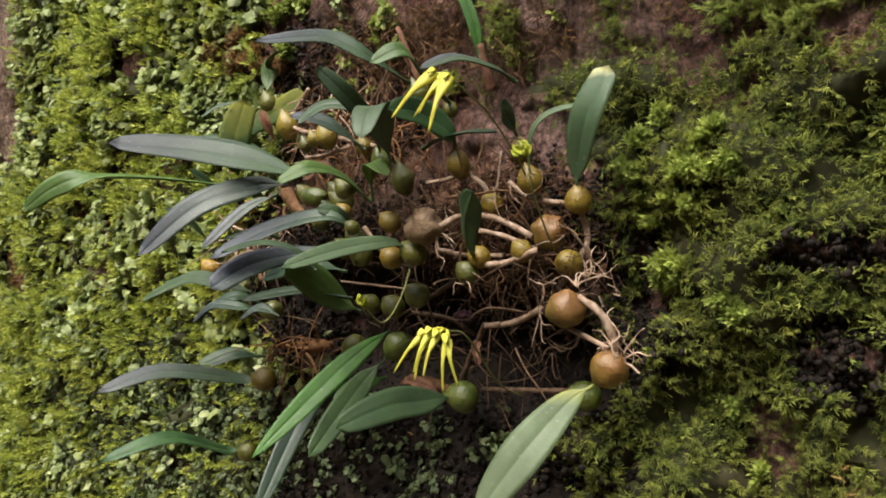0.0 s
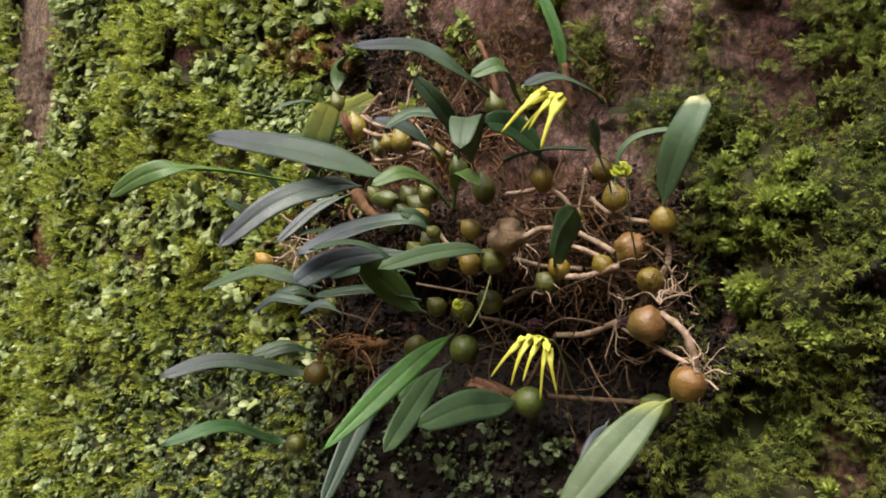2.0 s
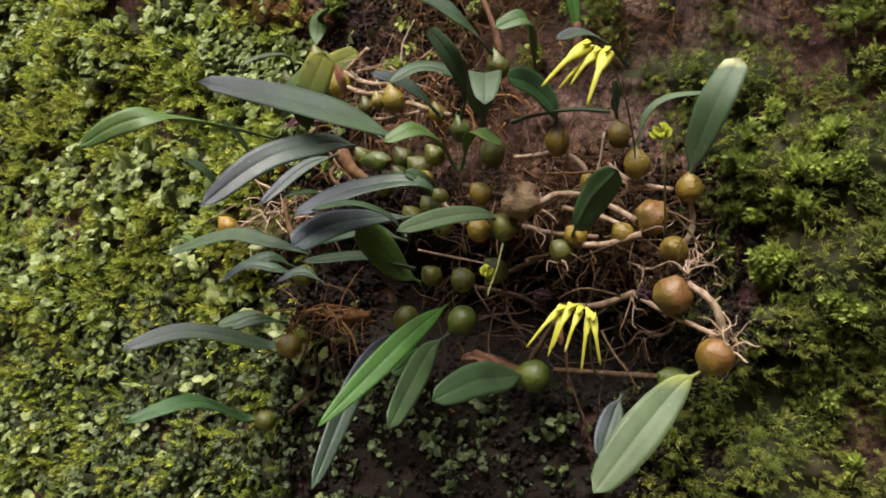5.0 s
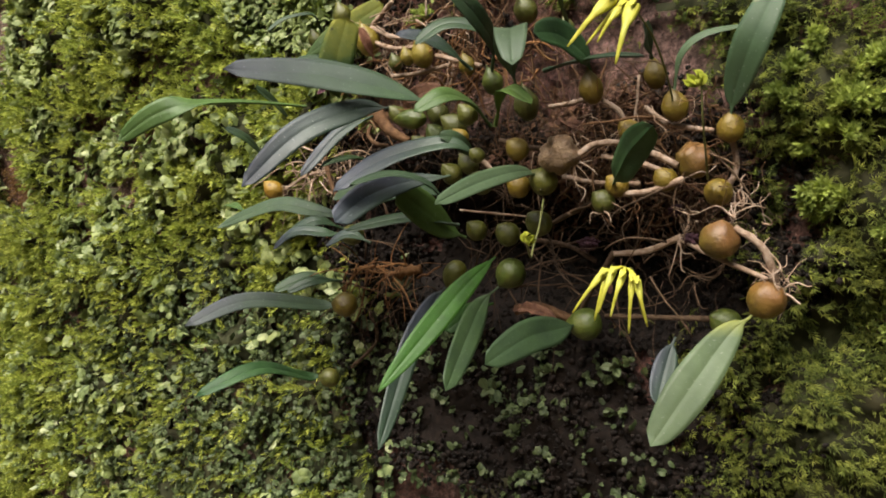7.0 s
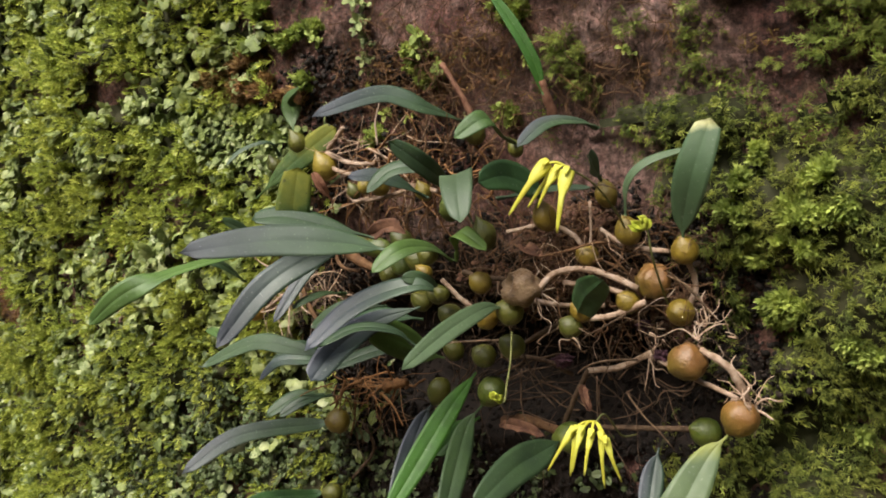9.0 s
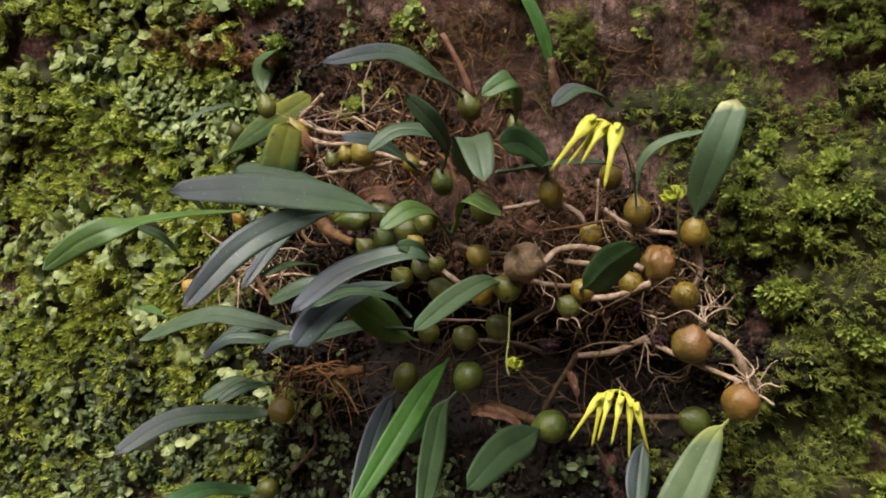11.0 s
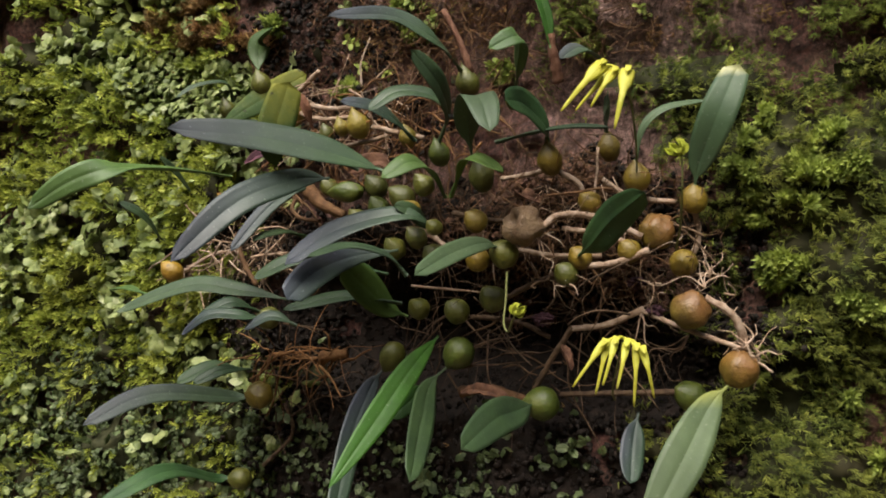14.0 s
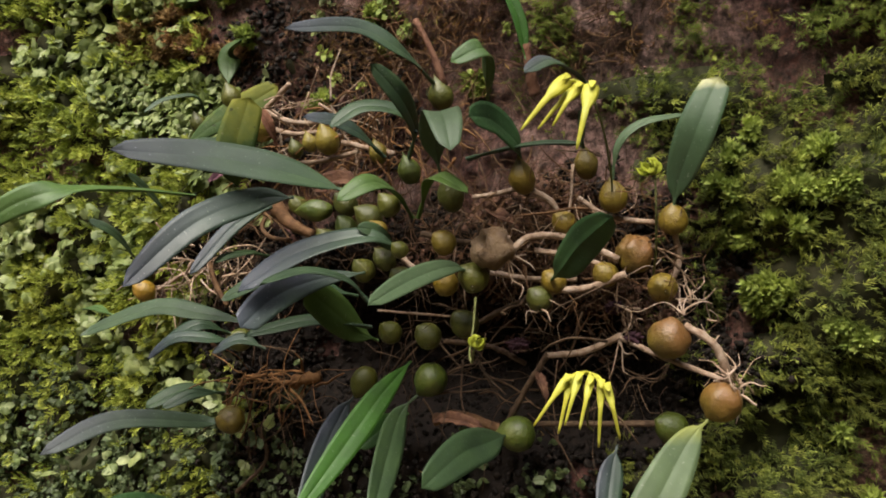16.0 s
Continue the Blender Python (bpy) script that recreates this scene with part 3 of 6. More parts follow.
# ---- moss ----
# where each cover grows on the face: x, z and half sizes of its patches
CUSHIONS = ((-0.715, 1.602, 0.055, 0.013), (-0.782, 1.602, 0.031, 0.01), (-0.654, 1.595, 0.033, 0.009), (-0.727, 1.58, 0.029, 0.012), (-0.734, 1.562, 0.029, 0.013), (-0.658, 1.541, 0.037, 0.009), (-0.649, 1.527, 0.04, 0.01), (-0.595, 1.522, 0.022, 0.011), (-0.64, 1.515, 0.032, 0.007), (-0.752, 1.547, 0.025, 0.014), (-0.774, 1.516, 0.041, 0.01), (-0.82, 1.491, 0.055, 0.013), (-0.801, 1.47, 0.037, 0.01), (-0.672, 1.504, 0.025, 0.007), (-0.865, 1.434, 0.03, 0.013), (-0.632, 1.416, 0.031, 0.011), (-0.62, 1.406, 0.031, 0.01), (-0.743, 1.609, 0.029, 0.01))
LOW_CUSHIONS = ((-0.815, 1.391, 0.066, 0.007), (-0.895, 1.363, 0.038, 0.008), (-0.799, 1.328, 0.064, 0.01), (-0.92, 1.3, 0.039, 0.011), (-0.911, 1.279, 0.032, 0.019), (-0.736, 1.364, 0.024, 0.01), (-0.72, 1.346, 0.037, 0.01), (-0.652, 1.369, 0.025, 0.006), (-0.882, 1.239, 0.043, 0.01), (-0.917, 1.212, 0.038, 0.011), (-0.805, 1.276, 0.043, 0.008), (-0.569, 1.266, 0.031, 0.016), (-0.574, 1.245, 0.028, 0.01), (-0.555, 1.309, 0.017, 0.008), (-0.615, 1.292, 0.015, 0.006), (-0.543, 1.557, 0.017, 0.006), (-0.612, 1.352, 0.03, 0.006))
LOBED = ((-0.838, 1.566, 0.045, 0.024), (-0.768, 1.558, 0.03, 0.015), (-0.914, 1.555, 0.032, 0.012), (-0.829, 1.536, 0.045, 0.01), (-0.948, 1.506, 0.033, 0.008), (-0.85, 1.514, 0.046, 0.013), (-0.659, 1.553, 0.021, 0.009), (-0.668, 1.567, 0.017, 0.005), (-0.692, 1.538, 0.017, 0.007), (-0.698, 1.515, 0.027, 0.007), (-0.605, 1.557, 0.019, 0.017), (-0.592, 1.539, 0.015, 0.008), (-0.567, 1.528, 0.017, 0.007), (-0.585, 1.58, 0.014, 0.011), (-0.546, 1.513, 0.016, 0.009))
LOW_LOBED = ((-0.808, 1.424, 0.043, 0.018), (-0.747, 1.429, 0.039, 0.01), (-0.667, 1.443, 0.033, 0.011), (-0.627, 1.455, 0.035, 0.008), (-0.618, 1.438, 0.031, 0.013), (-0.553, 1.425, 0.016, 0.01), (-0.562, 1.45, 0.02, 0.008), (-0.68, 1.393, 0.034, 0.009), (-0.563, 1.377, 0.02, 0.01), (-0.791, 1.354, 0.042, 0.013), (-0.833, 1.34, 0.045, 0.01), (-0.575, 1.306, 0.021, 0.007), (-0.779, 1.23, 0.041, 0.012), (-0.822, 1.223, 0.038, 0.011), (-0.542, 1.358, 0.02, 0.006))
HOLLOWS = ((-0.765, 1.583, 0.03, 0.011), (-0.648, 1.569, 0.021, 0.009), (-0.689, 1.561, 0.017, 0.006), (-0.691, 1.441, 0.012, 0.009), (-0.731, 1.412, 0.024, 0.007), (-0.79, 1.459, 0.031, 0.008), (-0.705, 1.488, 0.014, 0.005), (-0.569, 1.502, 0.017, 0.004), (-0.521, 1.527, 0.025, 0.011), (-0.883, 1.488, 0.025, 0.006), (-0.696, 1.279, 0.035, 0.007), (-0.84, 1.293, 0.028, 0.008), (-0.619, 1.253, 0.016, 0.008), (-0.925, 1.407, 0.031, 0.023), (-0.94, 1.617, 0.032, 0.049), (-0.509, 1.51, 0.032, 0.015), (-0.483, 1.524, 0.02, 0.005), (-0.528, 1.534, 0.022, 0.007))
GAPS = ((-0.175, 1.433, 0.013, 0.003), (-0.196, 1.415, 0.014, 0.003), (-0.208, 1.413, 0.006, 0.008), (-0.188, 1.358, 0.013, 0.005), (-0.156, 1.346, 0.008, 0.004), (-0.154, 1.327, 0.006, 0.005), (-0.199, 1.386, 0.009, 0.006), (-0.214, 1.315, 0.008, 0.01), (-0.155, 1.473, 0.007, 0.005), (-0.197, 1.301, 0.007, 0.003), (-0.203, 1.471, 0.003, 0.006), (-0.168, 1.352, 0.006, 0.003), (-0.173, 1.416, 0.013, 0.003))
TUFTS = ((-0.18, 1.441, 0.006, 0.004), (-0.173, 1.439, 0.004, 0.003), (-0.167, 1.439, 0.004, 0.003), (-0.161, 1.442, 0.005, 0.003), (-0.195, 1.465, 0.002, 0.003), (-0.203, 1.456, 0.002, 0.003), (-0.202, 1.441, 0.003, 0.003), (-0.208, 1.446, 0.002, 0.003), (-0.175, 1.451, 0.002, 0.004), (-0.168, 1.456, 0.003, 0.003), (-0.186, 1.429, 0.004, 0.002), (-0.177, 1.426, 0.004, 0.002), (-0.188, 1.402, 0.008, 0.004), (-0.163, 1.388, 0.004, 0.003), (-0.157, 1.383, 0.004, 0.003), (-0.207, 1.426, 0.002, 0.002), (-0.198, 1.421, 0.003, 0.003), (-0.2, 1.433, 0.003, 0.003), (-0.166, 1.345, 0.002, 0.002), (-0.155, 1.319, 0.002, 0.002), (-0.191, 1.396, 0.006, 0.003))
ISLANDS = ((-0.279, 1.52, 0.01, 0.013), (-0.272, 1.504, 0.007, 0.005), (-0.243, 1.529, 0.006, 0.004), (-0.219, 1.52, 0.004, 0.004), (-0.218, 1.508, 0.004, 0.003), (-0.188, 1.503, 0.005, 0.003), (-0.154, 1.525, 0.014, 0.01), (-0.162, 1.508, 0.015, 0.008), (-0.139, 1.511, 0.014, 0.019), (-0.25, 1.55, 0.01, 0.003), (-0.281, 1.557, 0.009, 0.005), (-0.215, 1.533, 0.004, 0.004), (-0.175, 1.525, 0.005, 0.005), (-0.12, 1.505, 0.02, 0.012))
FRESH = ((-0.199, 1.542, 0.01, 0.005), (-0.304, 1.551, 0.009, 0.007), (-0.374, 1.542, 0.005, 0.004), (-0.375, 1.535, 0.003, 0.004), (-0.37, 1.525, 0.006, 0.003), (-0.444, 1.569, 0.012, 0.004), (-0.469, 1.566, 0.009, 0.003), (-0.486, 1.589, 0.007, 0.003), (-0.504, 1.569, 0.006, 0.004), (-0.45, 1.541, 0.004, 0.003), (-0.409, 1.502, 0.006, 0.004), (-0.32, 1.501, 0.005, 0.005), (-0.491, 1.514, 0.013, 0.005), (-0.511, 1.528, 0.014, 0.004))
RUSTY = ((-0.542, 1.557, 0.022, 0.006), (-0.517, 1.546, 0.021, 0.007), (-0.495, 1.546, 0.016, 0.006), (-0.468, 1.534, 0.014, 0.004), (-0.513, 1.561, 0.015, 0.005), (-0.93, 1.41, 0.03, 0.02), (-0.116, 1.479, 0.006, 0.005), (-0.119, 1.323, 0.008, 0.006), (-0.336, 1.533, 0.03, 0.018), (-0.375, 1.53, 0.03, 0.02), (-0.245, 1.508, 0.01, 0.006), (-0.225, 1.522, 0.006, 0.008), (-0.195, 1.512, 0.012, 0.004))


def spots(x, z, patches, soft=0.35):
    """1 on any of the patches, falling to 0 over a ragged rim."""
    rag = 0.5 * (vnoise(x, z, 70, 3) - 0.5) + 0.45 * (vnoise(x, z, 170, 5) - 0.5)
    near = np.full(np.shape(x), 9.0)
    for cx, cz, rx, rz in patches:
        near = np.minimum(near, np.hypot((x - cx) / rx, (z - cz) / rz))
    return np.clip((1.15 - near - rag) / soft, 0, 1)


def is_right(x):
    return np.clip((x + 0.268) / 0.02, 0, 1)


def bare(x, z):
    """Where the rock shows: the strip above the orchids, the hollow behind them and a few holes."""
    strip = np.clip((z - (1.49 - 0.07 * np.clip(x + 0.25, 0, 0.12) + 0.022 * (vnoise(x, z, 30, 8) - 0.5) + 0.10 * np.clip(-0.44 - x, 0, 1))) / 0.01, 0, 1) * np.clip((x + 0.475 + 0.09 * (vnoise(x, z, 25, 9) - 0.5) + 0.05 * (vnoise(x, z, 80, 10) - 0.5)) / 0.03, 0, 1)
    core = blob(x, z, -0.343, 1.42, 0.12, 0.075)
    low = blob(x, z, -0.33, 1.355, 0.11, 0.035)
    rest = np.maximum.reduce([blob(x, z, -0.97, 1.63, 0.06, 0.12), blob(x, z, -0.935, 1.43, 0.03, 0.04), blob(x, z, -0.665, 1.572, 0.02, 0.016), blob(x, z, -0.44, 1.295, 0.03, 0.045), blob(x, z, -0.35, 1.29, 0.11, 0.05), blob(x, z, -0.205, 1.392, 0.008, 0.03), 0.7 * blob(x, z, -0.152, 1.333, 0.014, 0.012), blob(x, z, -0.121, 1.406, 0.024, 0.007), 0.9 * blob(x, z, -0.122, 1.367, 0.02, 0.014), 0.8 * blob(x, z, -0.203, 1.419, 0.006, 0.005), 0.9 * blob(x, z, -0.468, 1.421, 0.034, 0.022)])
    return np.maximum.reduce([strip, core, low, rest])


def hollow(x, z):
    """Deep gaps between the cushions, where only dark earth shows."""
    own = np.clip((0.36 - vnoise(x, z, 44, 81) * 0.6 - vnoise(x, z, 95, 82) * 0.4) / 0.06, 0, 1)
    return np.maximum(spots(x, z, HOLLOWS), 0.8 * own * (1 - is_right(x)))


def left_mix(x, z):
    """1 where cushion moss grows, 0 where liverwort does."""
    own = (vnoise(x, z, 26, 21) * 0.5 + vnoise(x, z, 60, 22) * 0.5 - 0.45) / 0.14
    known = 1.4 * np.maximum(spots(x, z, CUSHIONS), spots(x, z, LOW_CUSHIONS)) - 1.0 * np.maximum(spots(x, z, LOBED), spots(x, z, LOW_LOBED))
    return np.clip(0.5 + own * 0.5 + known, 0, 1)


def lump(x, z):
    """How thick the living cover has grown."""
    n = vnoise(x, z, 38, 41) * 0.45 + vnoise(x, z, 85, 42) * 0.3 + vnoise(x, z, 150, 43) * 0.25
    right = is_right(x)
    ledges = vnoise(x * 0.3, z, 70, 45) * 0.5 + vnoise(x * 0.45, z, 130, 46) * 0.5
    n = n + right * (0.3 * (ledges - 0.5) + 0.04)
    thick = 0.013 * np.clip((n - 0.25) / 0.5, 0, 1)
    thick = thick + (1 - right) * 0.006 * np.maximum(spots(x, z, CUSHIONS, 0.7), spots(x, z, LOW_CUSHIONS, 0.7))
    thick = thick * (1 - 0.8 * right * spots(x, z, GAPS)) * (1 - (1 - right) * 0.9 * hollow(x, z))
    return thick * (1 - bare(x, z))


def scatter(name, shapes, x, z, size, lift, outward, mat, rng, droop=0.35, sway=0.9, comb=0.0, follow=1.0):
    """Sets small shapes (verts, tris; +z is their length) all over the face as one mesh."""
    vs, fs, n0 = [], [], 0
    e = 0.004
    which = rng.integers(0, len(shapes), len(x))
    y = face_y(x, z) - lump(x, z)
    nx_, nz_ = (face_y(x + e, z) - lump(x + e, z) - y) / e, (face_y(x, z + e) - lump(x, z + e) - y) / e
    for k, (sv, sf) in enumerate(shapes):
        m = which == k
        c = m.sum()
        if not c:
            continue
        way = np.stack([follow * nx_[m] + comb + rng.normal(0, sway, c), -np.full(c, outward) * (0.6 + 0.8 * rng.random(c)), follow * nz_[m] - droop + rng.normal(0, sway * 0.7, c)], -1)
        way /= np.linalg.norm(way, axis=1, keepdims=True)
        up = rng.normal(0, 0.5, (c, 3)) + [0.15, -0.7, 0.75]
        sx = np.cross(up, way)
        sx /= np.linalg.norm(sx, axis=1, keepdims=True) + 1e-9
        sy = np.cross(way, sx)
        s = size * (0.6 + 0.8 * rng.random(c))
        base = np.stack([x[m], y[m] + 0.001 - lift * rng.random(c), z[m]], -1)
        p = base[:, None] + s[:, None, None] * (sv[None, :, :1] * sx[:, None] + sv[None, :, 1:2] * sy[:, None] + sv[None, :, 2:] * way[:, None])
        vs.append(p.reshape(-1, 3))
        fs.append((sf[None] + (np.arange(c) * len(sv))[:, None, None]).reshape(-1, 3) + n0)
        n0 += c * len(sv)
    return mesh_thing(name, np.concatenate(vs), np.concatenate(fs), mat)


def spray(rng, fingers=12):
    """A feather moss shoot of unit length: slender finger-like branchlets fanned out along a drooping rib."""
    v, f = [], []
    droop, side = rng.uniform(-0.35, 0.05), rng.uniform(-0.2, 0.2)
    for i in range(fingers):
        s = 0.15 + 0.72 * i / (fingers - 1)
        root = np.array([side * s * s, droop * s * s, s * 0.75])
        sgn = (-1) ** i
        fan = sgn * (0.75 - 0.45 * s) * rng.uniform(0.6, 1.2) if i < fingers - 1 else 0.1
        length = (0.26 + 0.34 * math.sin(3.14 * (0.15 + 0.75 * s))) * rng.uniform(0.7, 1.3)
        way = np.array([math.sin(fan), rng.uniform(-0.45, 0.3), math.cos(fan)])
        bow = np.array([rng.uniform(-0.06, 0.06), rng.uniform(-0.16, 0.1), 0.04])
        b0 = len(v)
        v.append(tuple(root))
        for c in range(3):
            a = 2.0944 * c + rng.uniform(0, 1)
            v.append(tuple(root + way * length * 0.5 + bow * 0.25 + 0.031 * np.array([math.cos(a), math.sin(a), 0.0])))
        v.append(tuple(root + way * length + bow))
        for c in range(3):
            a, d = b0 + 1 + c, b0 + 1 + (c + 1) % 3
            f += [(b0, d, a), (a, d, b0 + 4)]
        if i:
            f.append((b0 - 5, b0 - 4, b0))
    return np.array(v), np.array(f)


def star_shoot(rng, leaves=14):
    """A cushion moss shoot of unit length: a bent stem closely set with narrow leaflets that end in an open star."""
    v, f = [], []
    bow, turn = rng.uniform(0.0, 0.25), rng.uniform(0, 6.28)
    for i in range(leaves):
        s = i / (leaves - 1)
        a = 2.4 * i + rng.uniform(-0.35, 0.35)
        open_ = (0.85 - 0.5 * s) * rng.uniform(0.8, 1.2)
        way = np.array([math.cos(a) * math.sin(open_), math.sin(a) * math.sin(open_), math.cos(open_)])
        across = np.array([-math.sin(a), math.cos(a), 0.0])
        root = np.array([bow * s * s * math.cos(turn), bow * s * s * math.sin(turn), 0.05 + 0.68 * s])
        length = rng.uniform(0.26, 0.38)
        w = rng.uniform(0.04, 0.058)
        b0 = len(v)
        v += [tuple(root), tuple(root + way * length * 0.5 + across * w), tuple(root + way * length * 0.5 - across * w), tuple(root + way * length)]
        f += [(b0, b0 + 1, b0 + 2), (b0 + 1, b0 + 3, b0 + 2)]
        if i:
            f.append((b0 - 4, b0 - 3, b0))
    return np.array(v), np.array(f)


def thallus(rng, count=3):
    """Overlapping crinkled liverwort lobes with notched, curling rims."""
    v, f = [], []
    for i in range(count):
        ox, oz = rng.uniform(-0.45, 0.45), 0.2 + 0.55 * i / count + rng.uniform(-0.1, 0.1)
        r, tilt, lean = rng.uniform(0.26, 0.48), rng.uniform(-0.45, 0.35), rng.uniform(-0.4, 0.4)
        ph, deep = rng.uniform(0, 6.28), rng.uniform(0.04, 0.17)
        b0 = len(v)
        v.append((ox, 0.1, oz))
        for k in range(11):
            w = 6.2832 * k / 11
            rr = r * (0.82 + deep * math.sin(2 * w + ph) + 0.07 * math.sin(5 * w + 2 * ph)) * rng.uniform(0.92, 1.08)
            px, pz = rr * math.cos(w), rr * math.sin(w)
            v.append((ox + px, -0.05 + tilt * pz + lean * px + 0.16 * r * math.sin(3 * w + ph) + rng.uniform(-0.03, 0.03), oz + pz))
        f += [(b0, b0 + 1 + k, b0 + 1 + (k + 1) % 11) for k in range(11)]
    return np.array(v), np.array(f)


def rosette(rng, leaves=7):
    """A short upright shoot of unit length with pointed leaflets all round."""
    v, f = [(0, 0, 0)], []
    for i in range(leaves):
        a = 2.4 * i + rng.uniform(-0.3, 0.3)
        h0 = 0.25 + 0.5 * i / leaves
        r = 0.42 * (1 - 0.35 * i / leaves)
        c, s = math.cos(a), math.sin(a)
        b0 = len(v)
        v += [(c * r * 0.4 - s * 0.13, s * r * 0.4 + c * 0.13, h0), (c * r * 0.4 + s * 0.13, s * r * 0.4 - c * 0.13, h0), (c * r, s * r, h0 + 0.3)]
        f += [(0, b0, b0 + 1), (b0, b0 + 2, b0 + 1)]
    return np.array(v), np.array(f)


def strand(rng):
    """A worm-like hanging moss shoot of unit length, closely scaled, with two short side shoots."""
    v, f = [], []
    bend, lift = rng.uniform(-0.25, 0.25), rng.uniform(-0.15, 0.2)

    def spindle(p0, way, length, r, first):
        b0 = len(v)
        rows = ((0.0, 0.55), (0.45, 1.0), (0.8, 0.75))
        for h, k in rows:
            for c in range(3):
                a = 2.0944 * c + h
                v.append((p0[0] + way[0] * length * h + (bend * h * h if first else 0) + r * k * math.cos(a), p0[1] + way[1] * length * h + (lift * h * h if first else 0) + r * k * math.sin(a), p0[2] + way[2] * length * h))
        v.append((p0[0] + way[0] * length + (bend if first else 0), p0[1] + way[1] * length + (lift if first else 0), p0[2] + way[2] * length))
        for q in (0, 3):
            for c in range(3):
                a, d = b0 + q + c, b0 + q + (c + 1) % 3
                f.extend([(a, d, d + 3), (a, d + 3, a + 3)])
        f.extend([(b0 + 6 + c, b0 + 6 + (c + 1) % 3, b0 + 9) for c in range(3)])
        if not first:
            f.append((3, 4, b0))
    spindle((0, 0, 0), (0, 0, 1), 1.0, 0.075, True)
    for sgn in (-1, 1):
        spindle((0, 0, rng.uniform(0.25, 0.55)), (sgn * rng.uniform(0.4, 0.75), rng.uniform(-0.3, 0.3), 0.75), rng.uniform(0.3, 0.5), 0.06, False)
    return np.array(v), np.array(f)


def sow(rng, n, x0, x1, z0, z1, chance):
    x, z = rng.uniform(x0, x1, n), rng.uniform(z0, z1, n)
    keep = rng.random(n) < np.clip(chance(x, z), 0, 1)
    return x[keep], z[keep]


def shaded(x, z):
    """The foot of the face, where liverwort with shade in its colour replaces moss."""
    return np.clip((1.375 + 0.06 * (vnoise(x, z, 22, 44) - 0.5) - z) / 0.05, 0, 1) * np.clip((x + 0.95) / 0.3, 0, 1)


def left_side(x, z):
    gap = np.maximum(0.92 * blob(x, z, -0.49, 1.505, 0.03, 0.016), 0.8 * blob(x, z, -0.468, 1.377, 0.034, 0.026))
    return (1 - is_right(x)) * (1 - bare(x, z)) * (1 - 0.93 * hollow(x, z)) * (1 - gap) * np.where(x < -1.05, 0.5, 1.0) * np.where((z > 1.28 + 0.23 * x) & (z < 1.54 - 0.185 * x), 1.0, 0.2) * (1 - 0.9 * spots(x, z, RUSTY))


def right_side(x, z):
    own = np.clip((vnoise(x * 0.6, z, 115, 83) * 0.6 + vnoise(x, z, 210, 84) * 0.4 - 0.27) / 0.14, 0.08, 1)
    # sown thinner towards the foot, standing in for light that falls off there
    return is_right(x) * (1 - bare(x, z)) * (1 - 0.9 * spots(x, z, GAPS)) * own * np.clip(0.55 + (z - 1.27) / 0.16, 0.5, 1)


rng = np.random.default_rng(4)
sprays = [spray(rng) for _ in range(10)]
stars = [star_shoot(rng) for _ in range(10)]
lobe_set = [thallus(rng) for _ in range(12)]
rosettes = [rosette(rng) for _ in range(6)]
wisps = [strand(rng) for _ in range(10)]

# dark sheet added under the living shoots, standing in for shade between them
SHADE_MAT = moss_material("moss_mat", ((0.0, (0.032, 0.034, 0.013)), (1.0, (0.032, 0.034, 0.013))), (0.044, 0.034, 0.016), 0.0, 0.9)
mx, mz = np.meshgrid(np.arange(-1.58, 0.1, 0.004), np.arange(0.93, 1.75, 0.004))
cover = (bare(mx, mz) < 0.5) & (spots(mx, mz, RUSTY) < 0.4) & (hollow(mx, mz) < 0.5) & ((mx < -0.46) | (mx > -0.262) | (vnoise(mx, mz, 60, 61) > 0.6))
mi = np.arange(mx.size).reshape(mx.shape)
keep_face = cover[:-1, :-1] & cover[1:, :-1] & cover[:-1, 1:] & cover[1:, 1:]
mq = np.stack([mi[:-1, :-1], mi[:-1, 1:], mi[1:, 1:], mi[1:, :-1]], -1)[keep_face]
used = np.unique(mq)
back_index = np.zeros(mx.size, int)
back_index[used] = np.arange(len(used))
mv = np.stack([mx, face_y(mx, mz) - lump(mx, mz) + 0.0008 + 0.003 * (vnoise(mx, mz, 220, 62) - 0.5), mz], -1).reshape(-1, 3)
tagged(mesh_thing("moss_mat", mv[used], back_index[mq], SHADE_MAT), "dark sheet added under the living shoots as shade between them", "moss", kind="stuff")

x, z = sow(rng, 57000, -0.5, -0.06, 1.2, 1.62, lambda x, z: np.maximum.reduce([right_side(x, z) * (0.55 + 0.6 * vnoise(x * 0.5, z, 75, 11)), 0.9 * spots(x, z, ISLANDS), 0.05 * bare(x, z) * (z > 1.49) * (vnoise(x, z, 60, 51) > 0.62)]))
tagged(scatter("feather_moss", sprays, x, z, 0.0052, 0.005, 0.7, MOSS_FEATHER, rng, 0.12, 0.28, 0.55, 0.35), "dense olive-green feathery moss hanging on the rock", "moss", kind="stuff")
x, z = sow(rng, 30000, -0.28, -0.06, 1.2, 1.55, lambda x, z: right_side(x, z) * np.clip((vnoise(x, z, 90, 13) - 0.45) / 0.2, 0, 1))
tagged(scatter("fine_moss", wisps, x, z, 0.0044, 0.005, 0.8, MOSS_FINE, rng, 0.1, 0.4, 0.3, 0.4), "slender crisp green moss tips over the feathery moss", "moss", kind="stuff")


